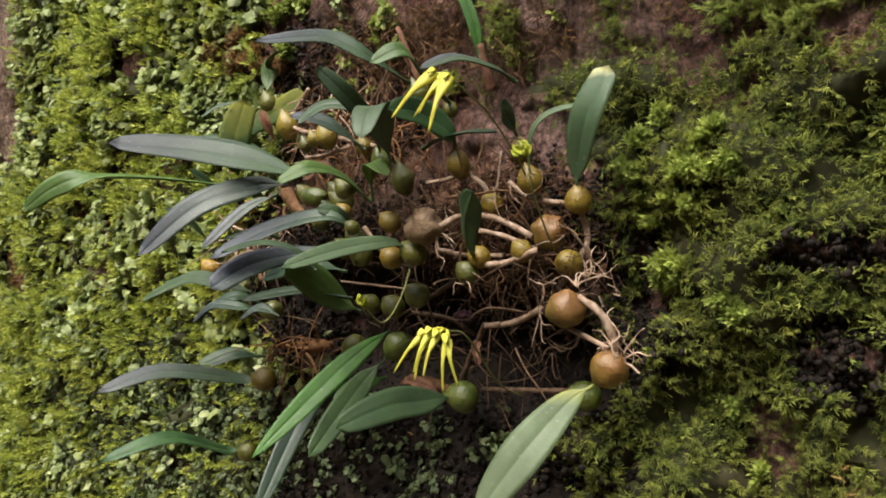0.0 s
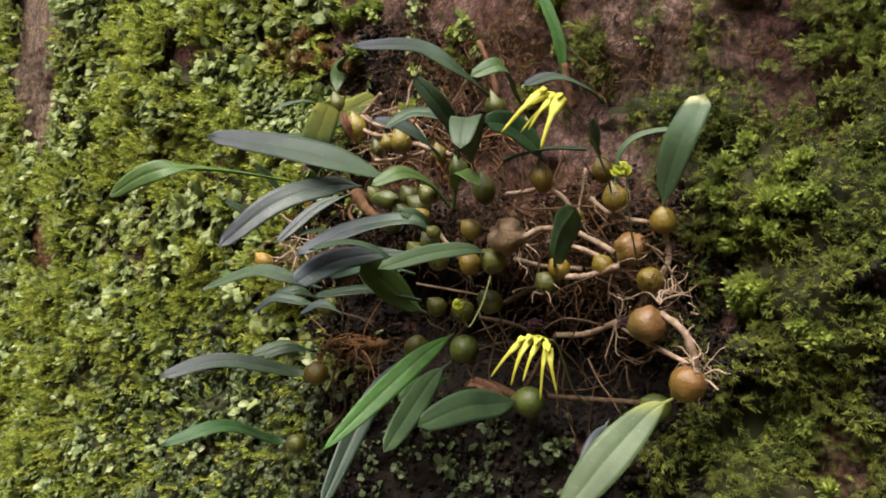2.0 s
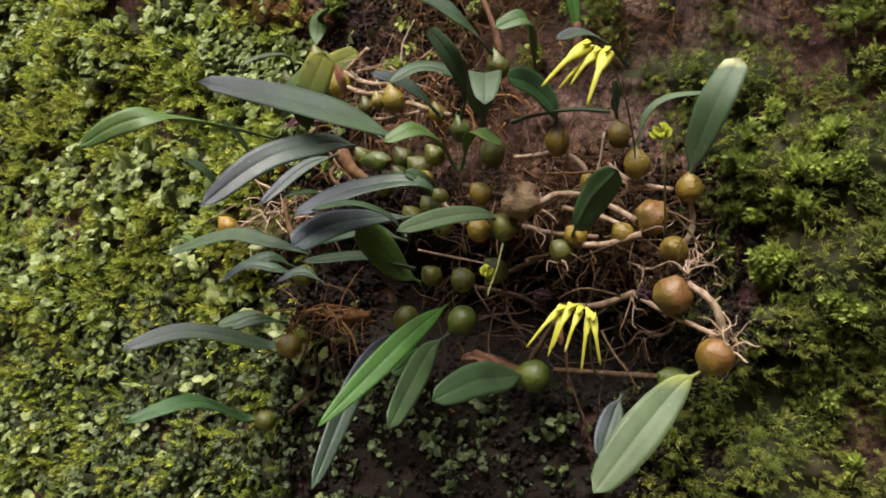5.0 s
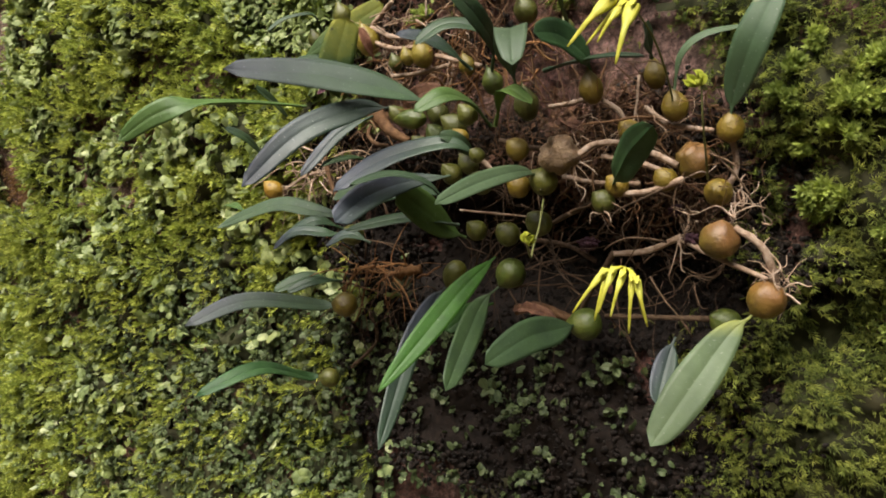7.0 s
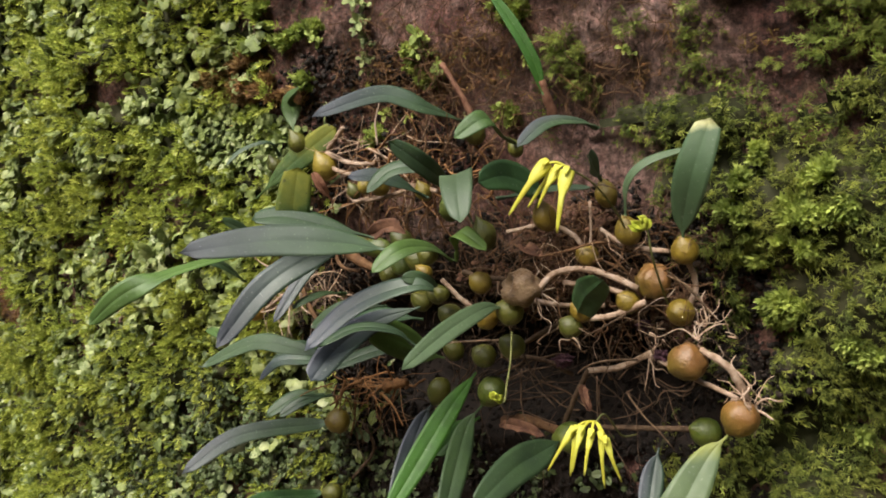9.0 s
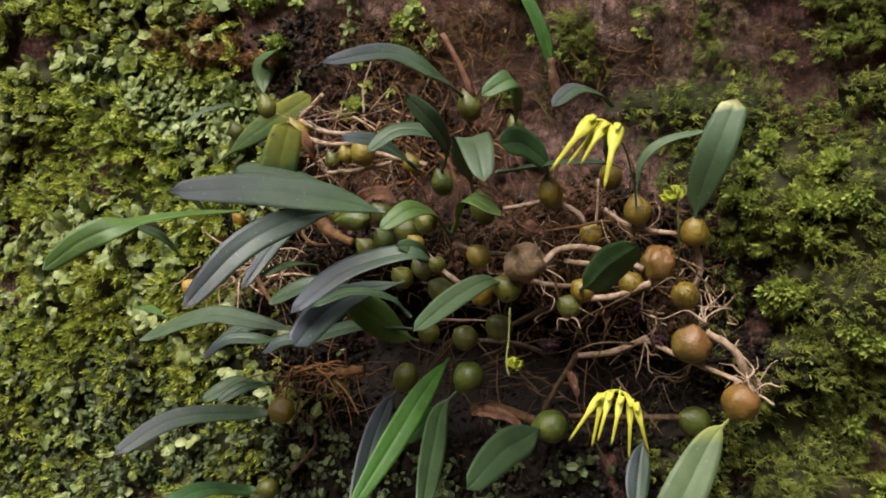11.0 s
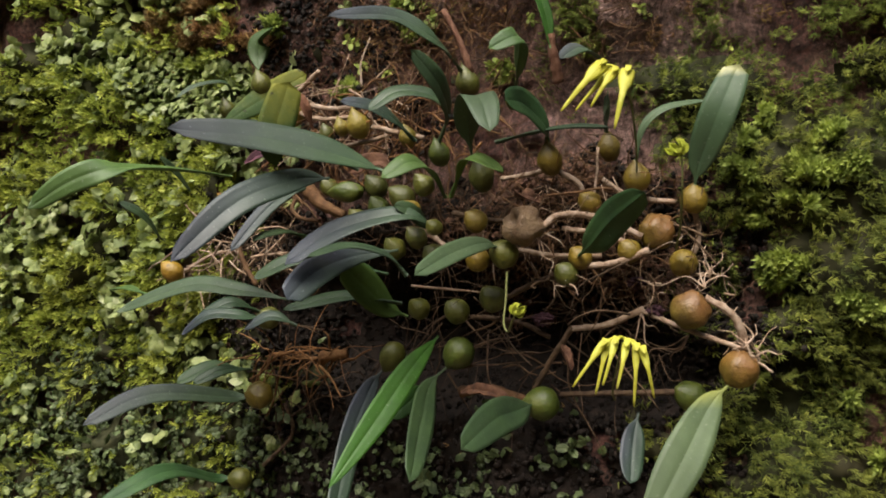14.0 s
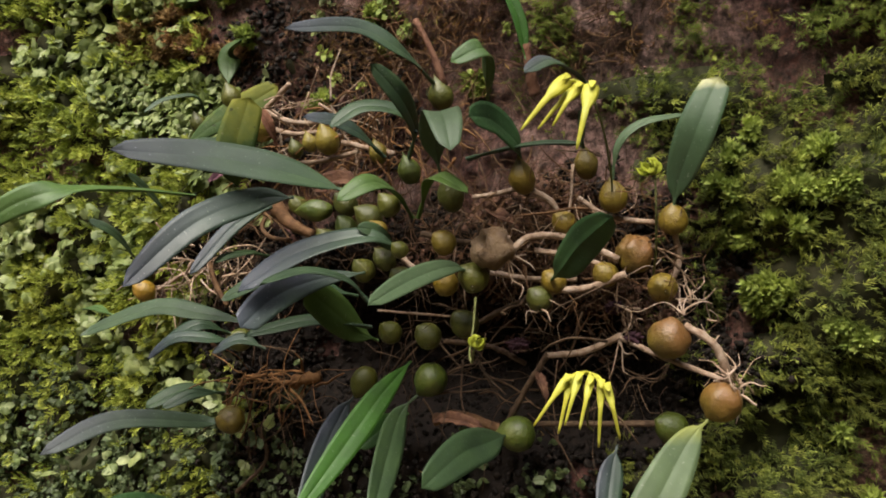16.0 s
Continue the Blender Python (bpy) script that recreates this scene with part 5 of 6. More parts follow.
for c, r, m in (((-0.374, 0.318, 1.446), 5.6, BULB_GREEN), ((-0.349, 0.300, 1.439), 5.8, BULB_GREEN), ((-0.330, 0.287, 1.443), 4.8, BULB_GREEN),
                ((-0.365, 0.305, 1.435), 5.2, BULB_LEAF), ((-0.341, 0.295, 1.433), 4.0, BULB),
                ((-0.38, 0.31, 1.43), 5.0, BULB_GREEN), ((-0.40, 0.315, 1.447), 4.6, BULB_GREEN), ((-0.505, 0.338, 1.437), 4.6, BULB_ORANGE),
                ((-0.488, 0.338, 1.446), 4.6, BULB_ORANGE), ((-0.519, 0.324, 1.406), 6.2, BULB_ORANGE), ((-0.36, 0.31, 1.415), 5.4, BULB_GREEN),
                ((-0.355, 0.322, 1.385), 5.4, BULB_GREEN), ((-0.345, 0.305, 1.42), 5.0, BULB_GREEN)):
    lean = random.Random(int(abs(c[0]) * 1e5))
    bulb(P, c, r, m, (-0.6 + 0.5 * lean.random(), -0.5, 0.3 + 0.6 * lean.random()), 1.2, 0.09, pear=0.3)
bulb(P, (-0.388, 0.312, 1.4435), 5.4, BULB_LEAF, (-0.85, -0.2, 0.05), 1.75, 0.12, pear=0.3)
leaf(P, [(-0.431, 0.279, 1.453), (-0.428, 0.24, 1.4545), (-0.426, 0.206, 1.4535), (-0.437, 0.192, 1.449), (-0.452, 0.182, 1.438)], 11.5, LEAF_FRESH, (0.22, -0.2, 0.95), (0.85, -0.6, 0.15), stalk=0.0, rise=0.2, fold=0.1, twist=0.58, label="long twisted fresh green leaf")
leaf(P, [(-0.341, 0.272, 1.449), (-0.356, 0.254, 1.457), (-0.374, 0.232, 1.463), (-0.392, 0.199, 1.466)], 17, LEAF_SHEEN, (0.6, -0.5, 0.6), stalk=0.03, fold=0.15)
leaf(P, [(-0.381, 0.289, 1.449), (-0.391, 0.276, 1.4485), (-0.405, 0.250, 1.438), (-0.421, 0.226, 1.414)], 14.5, LEAF_SHEEN, (0.65, -0.5, 0.5), stalk=0.05, fold=0.15)
leaf(P, [(-0.403, 0.300, 1.446), (-0.412, 0.284, 1.438), (-0.4175, 0.260, 1.417)], 7.5, LEAF_SHEEN)
leaf(P, [(-0.326, 0.290, 1.423), (-0.336, 0.280, 1.430), (-0.359, 0.263, 1.4245), (-0.368, 0.236, 1.411)], 11.5, LEAF_SHEEN, (0.5, -0.4, 0.75), stalk=0.08)
leaf(P, [(-0.329, 0.268, 1.404), (-0.335, 0.262, 1.413), (-0.347, 0.251, 1.4175), (-0.355, 0.234, 1.414)], 7, LEAF, (0.3, -0.2, 0.95))
leaf(P, [(-0.352, 0.300, 1.414), (-0.366, 0.282, 1.412), (-0.367, 0.256, 1.407), (-0.367, 0.235, 1.397)], 14, LEAF_SHEEN, (0.7, -0.4, 0.55), stalk=0.04, blunt=0.12, rise=0.65)
leaf(P, [(-0.360, 0.320, 1.381), (-0.366, 0.312, 1.386), (-0.369, 0.298, 1.397), (-0.371, 0.281, 1.409)], 18, LEAF_YOUNG, (0.55, -0.7, 0.4), blunt=0.12, fold=0.03, rise=0.7)
leaf(P, [(-0.36, 0.315, 1.388), (-0.378, 0.295, 1.393), (-0.397, 0.27, 1.389)], 9, LEAF, (0.4, -0.3, 0.85))
leaf(P, [(-0.403, 0.300, 1.422), (-0.406, 0.288, 1.425), (-0.410, 0.278, 1.424), (-0.4135, 0.271, 1.4215)], 6, LEAF, (0.3, -0.35, 0.9))
leaf(P, [(-0.333, 0.298, 1.421), (-0.334, 0.291, 1.427), (-0.336, 0.284, 1.432), (-0.340, 0.278, 1.434)], 8, LEAF, (0.35, -0.75, 0.5), blunt=0.3)
leaf(P, [(-0.365, 0.29, 1.452), (-0.38, 0.275, 1.462), (-0.395, 0.262, 1.47), (-0.405, 0.25, 1.472)], 13, LEAF, (0.5, -0.45, 0.7))
leaf(P, [(-0.507, 0.335, 1.447), (-0.502, 0.315, 1.460), (-0.499, 0.3, 1.468)], 11, LEAF)
leaf(P, [(-0.534, 0.335, 1.421), (-0.529, 0.315, 1.438), (-0.532, 0.3, 1.446)], 7, LEAF_SHEEN)
leaf(P, [(-0.325, 0.299, 1.437), (-0.322, 0.281, 1.447), (-0.319, 0.259, 1.4505), (-0.326, 0.246, 1.444)], 10, LEAF_YOUNG, (0.6, -0.3, 0.75), stalk=0.05, label="small arching fresh green leaf")
leaf(P, [(-0.323, 0.299, 1.437), (-0.313, 0.290, 1.447), (-0.304, 0.283, 1.4525), (-0.287, 0.277, 1.445)], 9, LEAF_YOUNG, (-0.6, -0.3, 0.7), (0.55, -0.4, 0.75), stalk=0.2, label="small arching fresh green leaf")

for pts, w, m in (([(-0.37, 0.320, 1.402), (-0.389, 0.306, 1.407), (-0.412, 0.294, 1.399)], 12, LEAF_DEEP),
                  ([(-0.40, 0.325, 1.408), (-0.418, 0.312, 1.411), (-0.44, 0.302, 1.402)], 10, LEAF)):
    leaf(P, pts, w, m, (0.45, -0.5, 0.7))

low_orchid = thing("orchid_plant", (-0.33, 0.34, 1.36), "orchid with long hanging leaves and green pseudobulbs", "orchid", "orchids on the rock")
P = low_orchid
bulb(P, (-0.334, 0.322, 1.363), 7.6, BULB_LEAF, (-0.5, -0.3, -0.6))
bulb(P, (-0.373, 0.325, 1.360), 6.4, BULB_GREEN, (-0.4, -0.3, -0.8), 1.25)
bulb(P, (-0.295, 0.328, 1.340), 7.8, BULB_LEAF, (-0.7, -0.5, 0.1))
leaf(P, [(-0.349, 0.330, 1.370), (-0.352, 0.308, 1.358), (-0.355, 0.283, 1.341), (-0.363, 0.252, 1.315)], 12.5, LEAF_GREEN, (0.7, -0.45, 0.55), stalk=0.03, fold=0.1, blunt=0.4, label="long bright green strap leaf")
leaf(P, [(-0.377, 0.323, 1.354), (-0.381, 0.315, 1.345), (-0.377, 0.290, 1.325), (-0.369, 0.256, 1.284)], 12, LEAF_SHEEN, (0.8, -0.4, 0.45))
leaf(P, [(-0.338, 0.320, 1.358), (-0.345, 0.312, 1.349), (-0.338, 0.29, 1.337), (-0.327, 0.259, 1.319)], 13, LEAF, (0.8, -0.35, 0.45), stalk=0.2)
leaf(P, [(-0.297, 0.322, 1.3405), (-0.298, 0.305, 1.341), (-0.299, 0.284, 1.3415), (-0.300, 0.254, 1.336)], 16, LEAF, (0.8, -0.15, 0.55), stalk=0.04, fold=0.12, label="broad dark green oval leaf")
leaf(P, [(-0.352, 0.33, 1.345), (-0.354, 0.315, 1.343), (-0.36, 0.30, 1.335)], 11, LEAF_GREEN)

lowleft_orchid = thing("orchid_plant", (-0.45, 0.345, 1.34), "orchid with separate small pseudobulbs and narrow leaves", "orchid", "orchids on the rock")
P = lowleft_orchid
bulb(P, (-0.457, 0.322, 1.337), 7.6, BULB, (-0.5, -0.7, 0.1), 1.0, 0.09)
bulb(P, (-0.468, 0.316, 1.292), 6.0, BULB_GREEN, (-0.5, -0.5, 0.1))
bulb(P, (-0.451, 0.325, 1.379), 6.0, BULB_GREEN, (-0.7, -0.6, -0.1), 1.2, 0.12)
leaf(P, [(-0.457, 0.319, 1.336), (-0.469, 0.313, 1.337), (-0.482, 0.269, 1.346), (-0.488, 0.232, 1.338)], 12, LEAF_SHEEN, (0.6, -0.2, 0.75), stalk=0.12)
leaf(P, [(-0.477, 0.333, 1.349), (-0.486, 0.318, 1.352), (-0.494, 0.299, 1.346)], 10, LEAF, (0.5, -0.3, 0.8))
leaf(P, [(-0.470, 0.333, 1.349), (-0.476, 0.315, 1.351), (-0.483, 0.300, 1.346)], 8, LEAF, (0.5, -0.3, 0.8))
leaf(P, [(-0.468, 0.314, 1.294), (-0.476, 0.305, 1.294), (-0.470, 0.265, 1.309), (-0.478, 0.228, 1.301)], 11, LEAF_DEEP, (0.5, -0.3, 0.8))
leaf(P, [(-0.400, 0.279, 1.393), (-0.43, 0.277, 1.398), (-0.458, 0.275, 1.4005), (-0.500, 0.266, 1.388)], 11, LEAF_MID, (0.45, -0.55, 0.7), stalk=0.05)
leaf(P, [(-0.451, 0.323, 1.380), (-0.446, 0.304, 1.382), (-0.462, 0.293, 1.384), (-0.477, 0.287, 1.374)], 9, LEAF_SHEEN, (0.4, -0.4, 0.85))
leaf(P, [(-0.452, 0.32, 1.383), (-0.459, 0.305, 1.389), (-0.474, 0.294, 1.380)], 10, LEAF, (0.4, -0.4, 0.85))
leaf(P, [(-0.42, 0.31, 1.377), (-0.432, 0.305, 1.382), (-0.446, 0.30, 1.376)], 9, LEAF_SHEEN, (0.4, -0.4, 0.85))
leaf(P, [(-0.503, 0.29, 1.395), (-0.53, 0.30, 1.398), (-0.56, 0.315, 1.396)], 7, LEAF_FRESH, (0.4, -0.4, 0.85))

# flowers
inflorescence(right_orchid, [(-0.247, 0.327, 1.436), (-0.242, 0.314, 1.448), (-0.236, 0.288, 1.466)], (-0.2325, 0.264, 1.4765),
              [((-0.229, 0.257, 1.475), (-0.232, 0.249, 1.455), 0.0048), ((-0.239, 0.259, 1.479), (-0.251, 0.248, 1.463), 0.0048), ((-0.235, 0.260, 1.476), (-0.242, 0.254, 1.464)), ((-0.238, 0.264, 1.476), (-0.249, 0.258, 1.464))],
              "thin green flower stalk with yellow florets", 0.003)
inflorescence(right_orchid, [(-0.262, 0.335, 1.342), (-0.255, 0.31, 1.352), (-0.240, 0.275, 1.376)], (-0.2335, 0.257, 1.3805),
              [((-0.240, 0.250, 1.379), (-0.249, 0.243, 1.365)), ((-0.239, 0.252, 1.3785), (-0.242, 0.247, 1.362)), ((-0.235, 0.249, 1.380), (-0.238, 0.243, 1.366)),
               ((-0.231, 0.249, 1.379), (-0.233, 0.243, 1.365)), ((-0.228, 0.251, 1.3775), (-0.229, 0.249, 1.358)), ((-0.225, 0.249, 1.377), (-0.222, 0.250, 1.361))],
              "thin stalk bearing a fan of yellow florets", 0.0021)
stalk_right = inflorescence(right_orchid, [(-0.228, 0.318, 1.410), (-0.223, 0.305, 1.42), (-0.219, 0.293, 1.435)], (-0.218, 0.290, 1.4475),
              [], "slender upright stalk with a small yellow bud")
half_open(stalk_right, (-0.218, 0.290, 1.4475), ((-0.2240, 0.286, 1.4500), (-0.2218, 0.285, 1.4520), (-0.2196, 0.286, 1.4532), (-0.2180, 0.287, 1.4520)), 0.0032)
stalk_centre = inflorescence(centre_orchid, [(-0.296, 0.297, 1.403), (-0.294, 0.290, 1.392), (-0.291, 0.280, 1.383), (-0.284, 0.268, 1.381), (-0.277, 0.256, 1.386)], (-0.272, 0.248, 1.390),
              [], "bent thin stalk with a small yellow bud")
half_open(stalk_centre, (-0.272, 0.248, 1.390), ((-0.2700, 0.245, 1.3938), (-0.2680, 0.244, 1.3944), (-0.2662, 0.2445, 1.3936), (-0.2672, 0.246, 1.3918)), 0.0027)

# rhizomes and roots
P = right_orchid
tube("rhizome", [(-0.217, 0.319, 1.390), (-0.206, 0.320, 1.382), (-0.202, 0.324, 1.367)], 0.00148, 0.00187, ROOT, P)
tube("rhizome", [(-0.222, 0.330, 1.426), (-0.222, 0.334, 1.414), (-0.226, 0.332, 1.404)], 0.00125, 0.0014, ROOT, P)
tube("rhizome", [(-0.279, 0.328, 1.375), (-0.262, 0.33, 1.377), (-0.246, 0.331, 1.384)], 0.00125, 0.00156, ROOT, P)
tube("rhizome", [(-0.246, 0.330, 1.383), (-0.23, 0.326, 1.377), (-0.204, 0.320, 1.369)], 0.00117, 0.00109, ROOT, P)
tube("rhizome", [(-0.288, 0.336, 1.343), (-0.26, 0.336, 1.345), (-0.225, 0.337, 1.347)], 0.00133, 0.00133, ROOT_DARK, P)
tube("rhizome", [(-0.262, 0.33, 1.442), (-0.25, 0.33, 1.434), (-0.23, 0.33, 1.43)], 0.00117, 0.00117, ROOT, P)
P = centre_orchid
tube("rhizome", [(-0.281, 0.300, 1.421), (-0.276, 0.312, 1.427), (-0.262, 0.32, 1.425), (-0.243, 0.322, 1.416)], 0.00164, 0.0014, ROOT, P)
tube("rhizome", [(-0.277, 0.316, 1.421), (-0.262, 0.32, 1.418), (-0.246, 0.323, 1.412)], 0.00109, 0.00133, ROOT, P)
tube("rhizome", [(-0.268, 0.315, 1.404), (-0.255, 0.318, 1.405), (-0.240, 0.321, 1.410)], 0.0014, 0.00148, ROOT, P)
tube("rhizome", [(-0.30, 0.32, 1.412), (-0.285, 0.322, 1.409), (-0.262, 0.324, 1.408)], 0.00125, 0.00109, ROOT, P)
tube("rhizome", [(-0.308, 0.322, 1.445), (-0.297, 0.325, 1.446), (-0.286, 0.325, 1.448)], 0.00109, 0.00125, ROOT, P)
tube("rhizome", [(-0.279, 0.322, 1.446), (-0.271, 0.322, 1.441), (-0.268, 0.325, 1.433)], 0.00117, 0.00117, ROOT, P)
tube("rhizome", [(-0.325, 0.305, 1.43), (-0.312, 0.305, 1.427), (-0.295, 0.31, 1.424)], 0.00125, 0.00117, ROOT_DARK, P)
tube("rhizome", [(-0.312, 0.325, 1.388), (-0.295, 0.325, 1.396), (-0.278, 0.322, 1.402)], 0.00125, 0.00125, ROOT_DARK, P)
tube("rhizome", [(-0.33, 0.33, 1.38), (-0.308, 0.335, 1.377), (-0.292, 0.335, 1.37)], 0.00125, 0.00117, ROOT_DARK, P)
tube("rhizome", [(-0.300, 0.332, 1.345), (-0.29, 0.33, 1.36), (-0.278, 0.328, 1.376)], 0.0014, 0.0014, ROOT_DARK, P)
P = upper_orchid
tube("rhizome", [(-0.437, 0.335, 1.497), (-0.425, 0.333, 1.503), (-0.413, 0.33, 1.509)], 0.0014, 0.00133, ROOT, P)
tube("rhizome", [(-0.43, 0.33, 1.497), (-0.41, 0.328, 1.489), (-0.39, 0.326, 1.487)], 0.00133, 0.00125, ROOT, P)
tube("rhizome", [(-0.43, 0.328, 1.49), (-0.41, 0.326, 1.483), (-0.388, 0.324, 1.482)], 0.00125, 0.00125, ROOT, P)
tube("rhizome", [(-0.378, 0.324, 1.476), (-0.365, 0.326, 1.472), (-0.35, 0.326, 1.468)], 0.00125, 0.00133, ROOT, P)
tube("rhizome", [(-0.41, 0.325, 1.468), (-0.39, 0.325, 1.468), (-0.37, 0.326, 1.471)], 0.00117, 0.00117, ROOT, P)
P = left_orchid
tube("rhizome", [(-0.412, 0.312, 1.448), (-0.405, 0.311, 1.441), (-0.397, 0.310, 1.436), (-0.388, 0.311, 1.432)], 0.0042, 0.0020, ROOT_RED, P, "thick rusty-brown sheathed rootstock", n=16, seg=10)
tube("rhizome", [(-0.426, 0.322, 1.442), (-0.427, 0.320, 1.437), (-0.420, 0.318, 1.432), (-0.408, 0.318, 1.430)], 0.0012, 0.0011, ROOT_RED, P)
tube("rhizome", [(-0.345, 0.312, 1.425), (-0.335, 0.31, 1.417), (-0.325, 0.308, 1.411)], 0.0014, 0.00125, ROOT, P)
tube("rhizome", [(-0.515, 0.33, 1.405), (-0.495, 0.332, 1.414), (-0.475, 0.335, 1.417)], 0.00125, 0.00094, ROOT, P)
tube("rhizome", [(-0.475, 0.33, 1.425), (-0.466, 0.325, 1.41), (-0.455, 0.322, 1.397)], 0.0016, 0.0014, ROOT_RED, P)
P = low_orchid
tube("rhizome", [(-0.34, 0.335, 1.342), (-0.325, 0.335, 1.344), (-0.30, 0.336, 1.338)], 0.003, 0.0022, ROOT_RED, P)
P = lowleft_orchid
tube("rhizome", [(-0.452, 0.338, 1.33), (-0.45, 0.34, 1.312), (-0.465, 0.332, 1.295)], 0.00117, 0.00109, ROOT_DARK, P)


def tangle(plant, count, cx, cz, rx, rz, y0, y1, reach, r, mat, seed, label, wander=0.5):
    """Fine wandering roots as one part."""
    g = random.Random(seed)
    bm = bmesh.new()
    for _ in range(count):
        a = g.uniform(0, 6.2832)
        k = math.sqrt(g.random())
        p = Vector((cx + rx * k * math.cos(a), g.uniform(y0, y1), cz + rz * k * math.sin(a)))
        d = Vector((g.uniform(-1, 1), g.uniform(-0.35, 0.35), g.uniform(-1, 0.6))).normalized()
        pts = [p]
        for _ in range(4):
            d = (d + wander * Vector((g.uniform(-0.8, 0.8), g.uniform(-0.4, 0.4), g.uniform(-0.9, 0.6)))).normalized()
            q = pts[-1] + d * reach * g.uniform(0.15, 0.35)
            q.y = min(max(q.y, y0 - 0.012), 0.352)
            pts.append(q)
        w = r * g.choice((0.4, 0.6, 0.8, 1.0, 1.6))
        tube_into(bm, pts, w, w * 0.5, 9, 4)
    ob = attach(part("root_tangle", bm, mat, plant, label), plant)
    return tagged(ob, kind="stuff")


tangle(right_orchid, 22, -0.226, 1.393, 0.022, 0.012, 0.322, 0.342, 0.014, 0.0003, ROOT, 1, "tangled fine pale roots", 1.1)
tangle(right_orchid, 24, -0.203, 1.367, 0.005, 0.004, 0.318, 0.332, 0.011, 0.0005, ROOT, 2, "tangled fine pale roots", 1.0)
tangle(centre_orchid, 45, -0.285, 1.412, 0.05, 0.04, 0.315, 0.35, 0.035, 0.00045, ROOT_DARK, 3, "tangled fine brown roots")
tangle(centre_orchid, 60, -0.285, 1.430, 0.035, 0.02, 0.318, 0.345, 0.03, 0.00045, ROOT_RED, 4, "tangled fine rusty roots")
tangle(low_orchid, 70, -0.32, 1.368, 0.08, 0.03, 0.325, 0.352, 0.035, 0.0004, ROOT_DARK, 5, "tangled fine dark roots")
tangle(upper_orchid, 55, -0.40, 1.487, 0.035, 0.02, 0.322, 0.348, 0.03, 0.00045, ROOT, 6, "tangled fine pale roots")
tangle(upper_orchid, 70, -0.35, 1.478, 0.05, 0.018, 0.33, 0.35, 0.03, 0.0004, ROOT_RED, 7, "tangled fine rusty roots")
tangle(left_orchid, 60, -0.48, 1.415, 0.035, 0.015, 0.322, 0.345, 0.03, 0.0005, ROOT, 8, "tangled fine pale roots")
tangle(left_orchid, 90, -0.465, 1.42, 0.035, 0.018, 0.328, 0.35, 0.022, 0.0003, ROOT_DARK, 21, "nest of fine brown roots", 1.1)
tangle(left_orchid, 30, -0.41, 1.435, 0.05, 0.03, 0.32, 0.348, 0.03, 0.00045, ROOT_RED, 9, "tangled fine rusty roots")
tangle(lowleft_orchid, 34, -0.438, 1.356, 0.028, 0.008, 0.325, 0.345, 0.03, 0.0006, ROOT_RUST, 10, "tangled fine rusty roots")
tangle(lowleft_orchid, 50, -0.44, 1.345, 0.04, 0.025, 0.33, 0.35, 0.03, 0.0004, ROOT_DARK, 11, "tangled fine dark roots")
tangle(upper_orchid, 60, -0.34, 1.53, 0.11, 0.035, 0.346, 0.354, 0.02, 0.00025, ROOT_DARK, 12, "hair-fine dark roots over bare earth")

tangle(centre_orchid, 260, -0.31, 1.425, 0.10, 0.045, 0.325, 0.352, 0.022, 0.00022, ROOT_DARK, 13, "matted hair-fine dark roots", 1.0)
tangle(centre_orchid, 150, -0.262, 1.422, 0.05, 0.03, 0.318, 0.346, 0.02, 0.0003, ROOT_RED, 31, "curly rusty root fibres", 1.4)
tangle(right_orchid, 80, -0.245, 1.385, 0.035, 0.028, 0.325, 0.35, 0.02, 0.0002, ROOT_DARK, 32, "curly fine brown root fibres", 1.2)
tangle(upper_orchid, 90, -0.375, 1.475, 0.06, 0.02, 0.318, 0.346, 0.026, 0.0005, ROOT_RUST, 33, "rusty-brown dry root fibres", 0.8)
tangle(centre_orchid, 34, -0.27, 1.418, 0.05, 0.03, 0.312, 0.34, 0.022, 0.00032, ROOT, 16, "curly fine pale roots", 1.3)
tangle(centre_orchid, 220, -0.30, 1.435, 0.06, 0.025, 0.322, 0.348, 0.018, 0.00022, ROOT_RED, 14, "matted hair-fine rusty roots")
tangle(upper_orchid, 1000, -0.35, 1.53, 0.13, 0.045, 0.345, 0.355, 0.014, 0.00025, ROOT_RED, 15, "hair-fine rusty roots over bare earth")

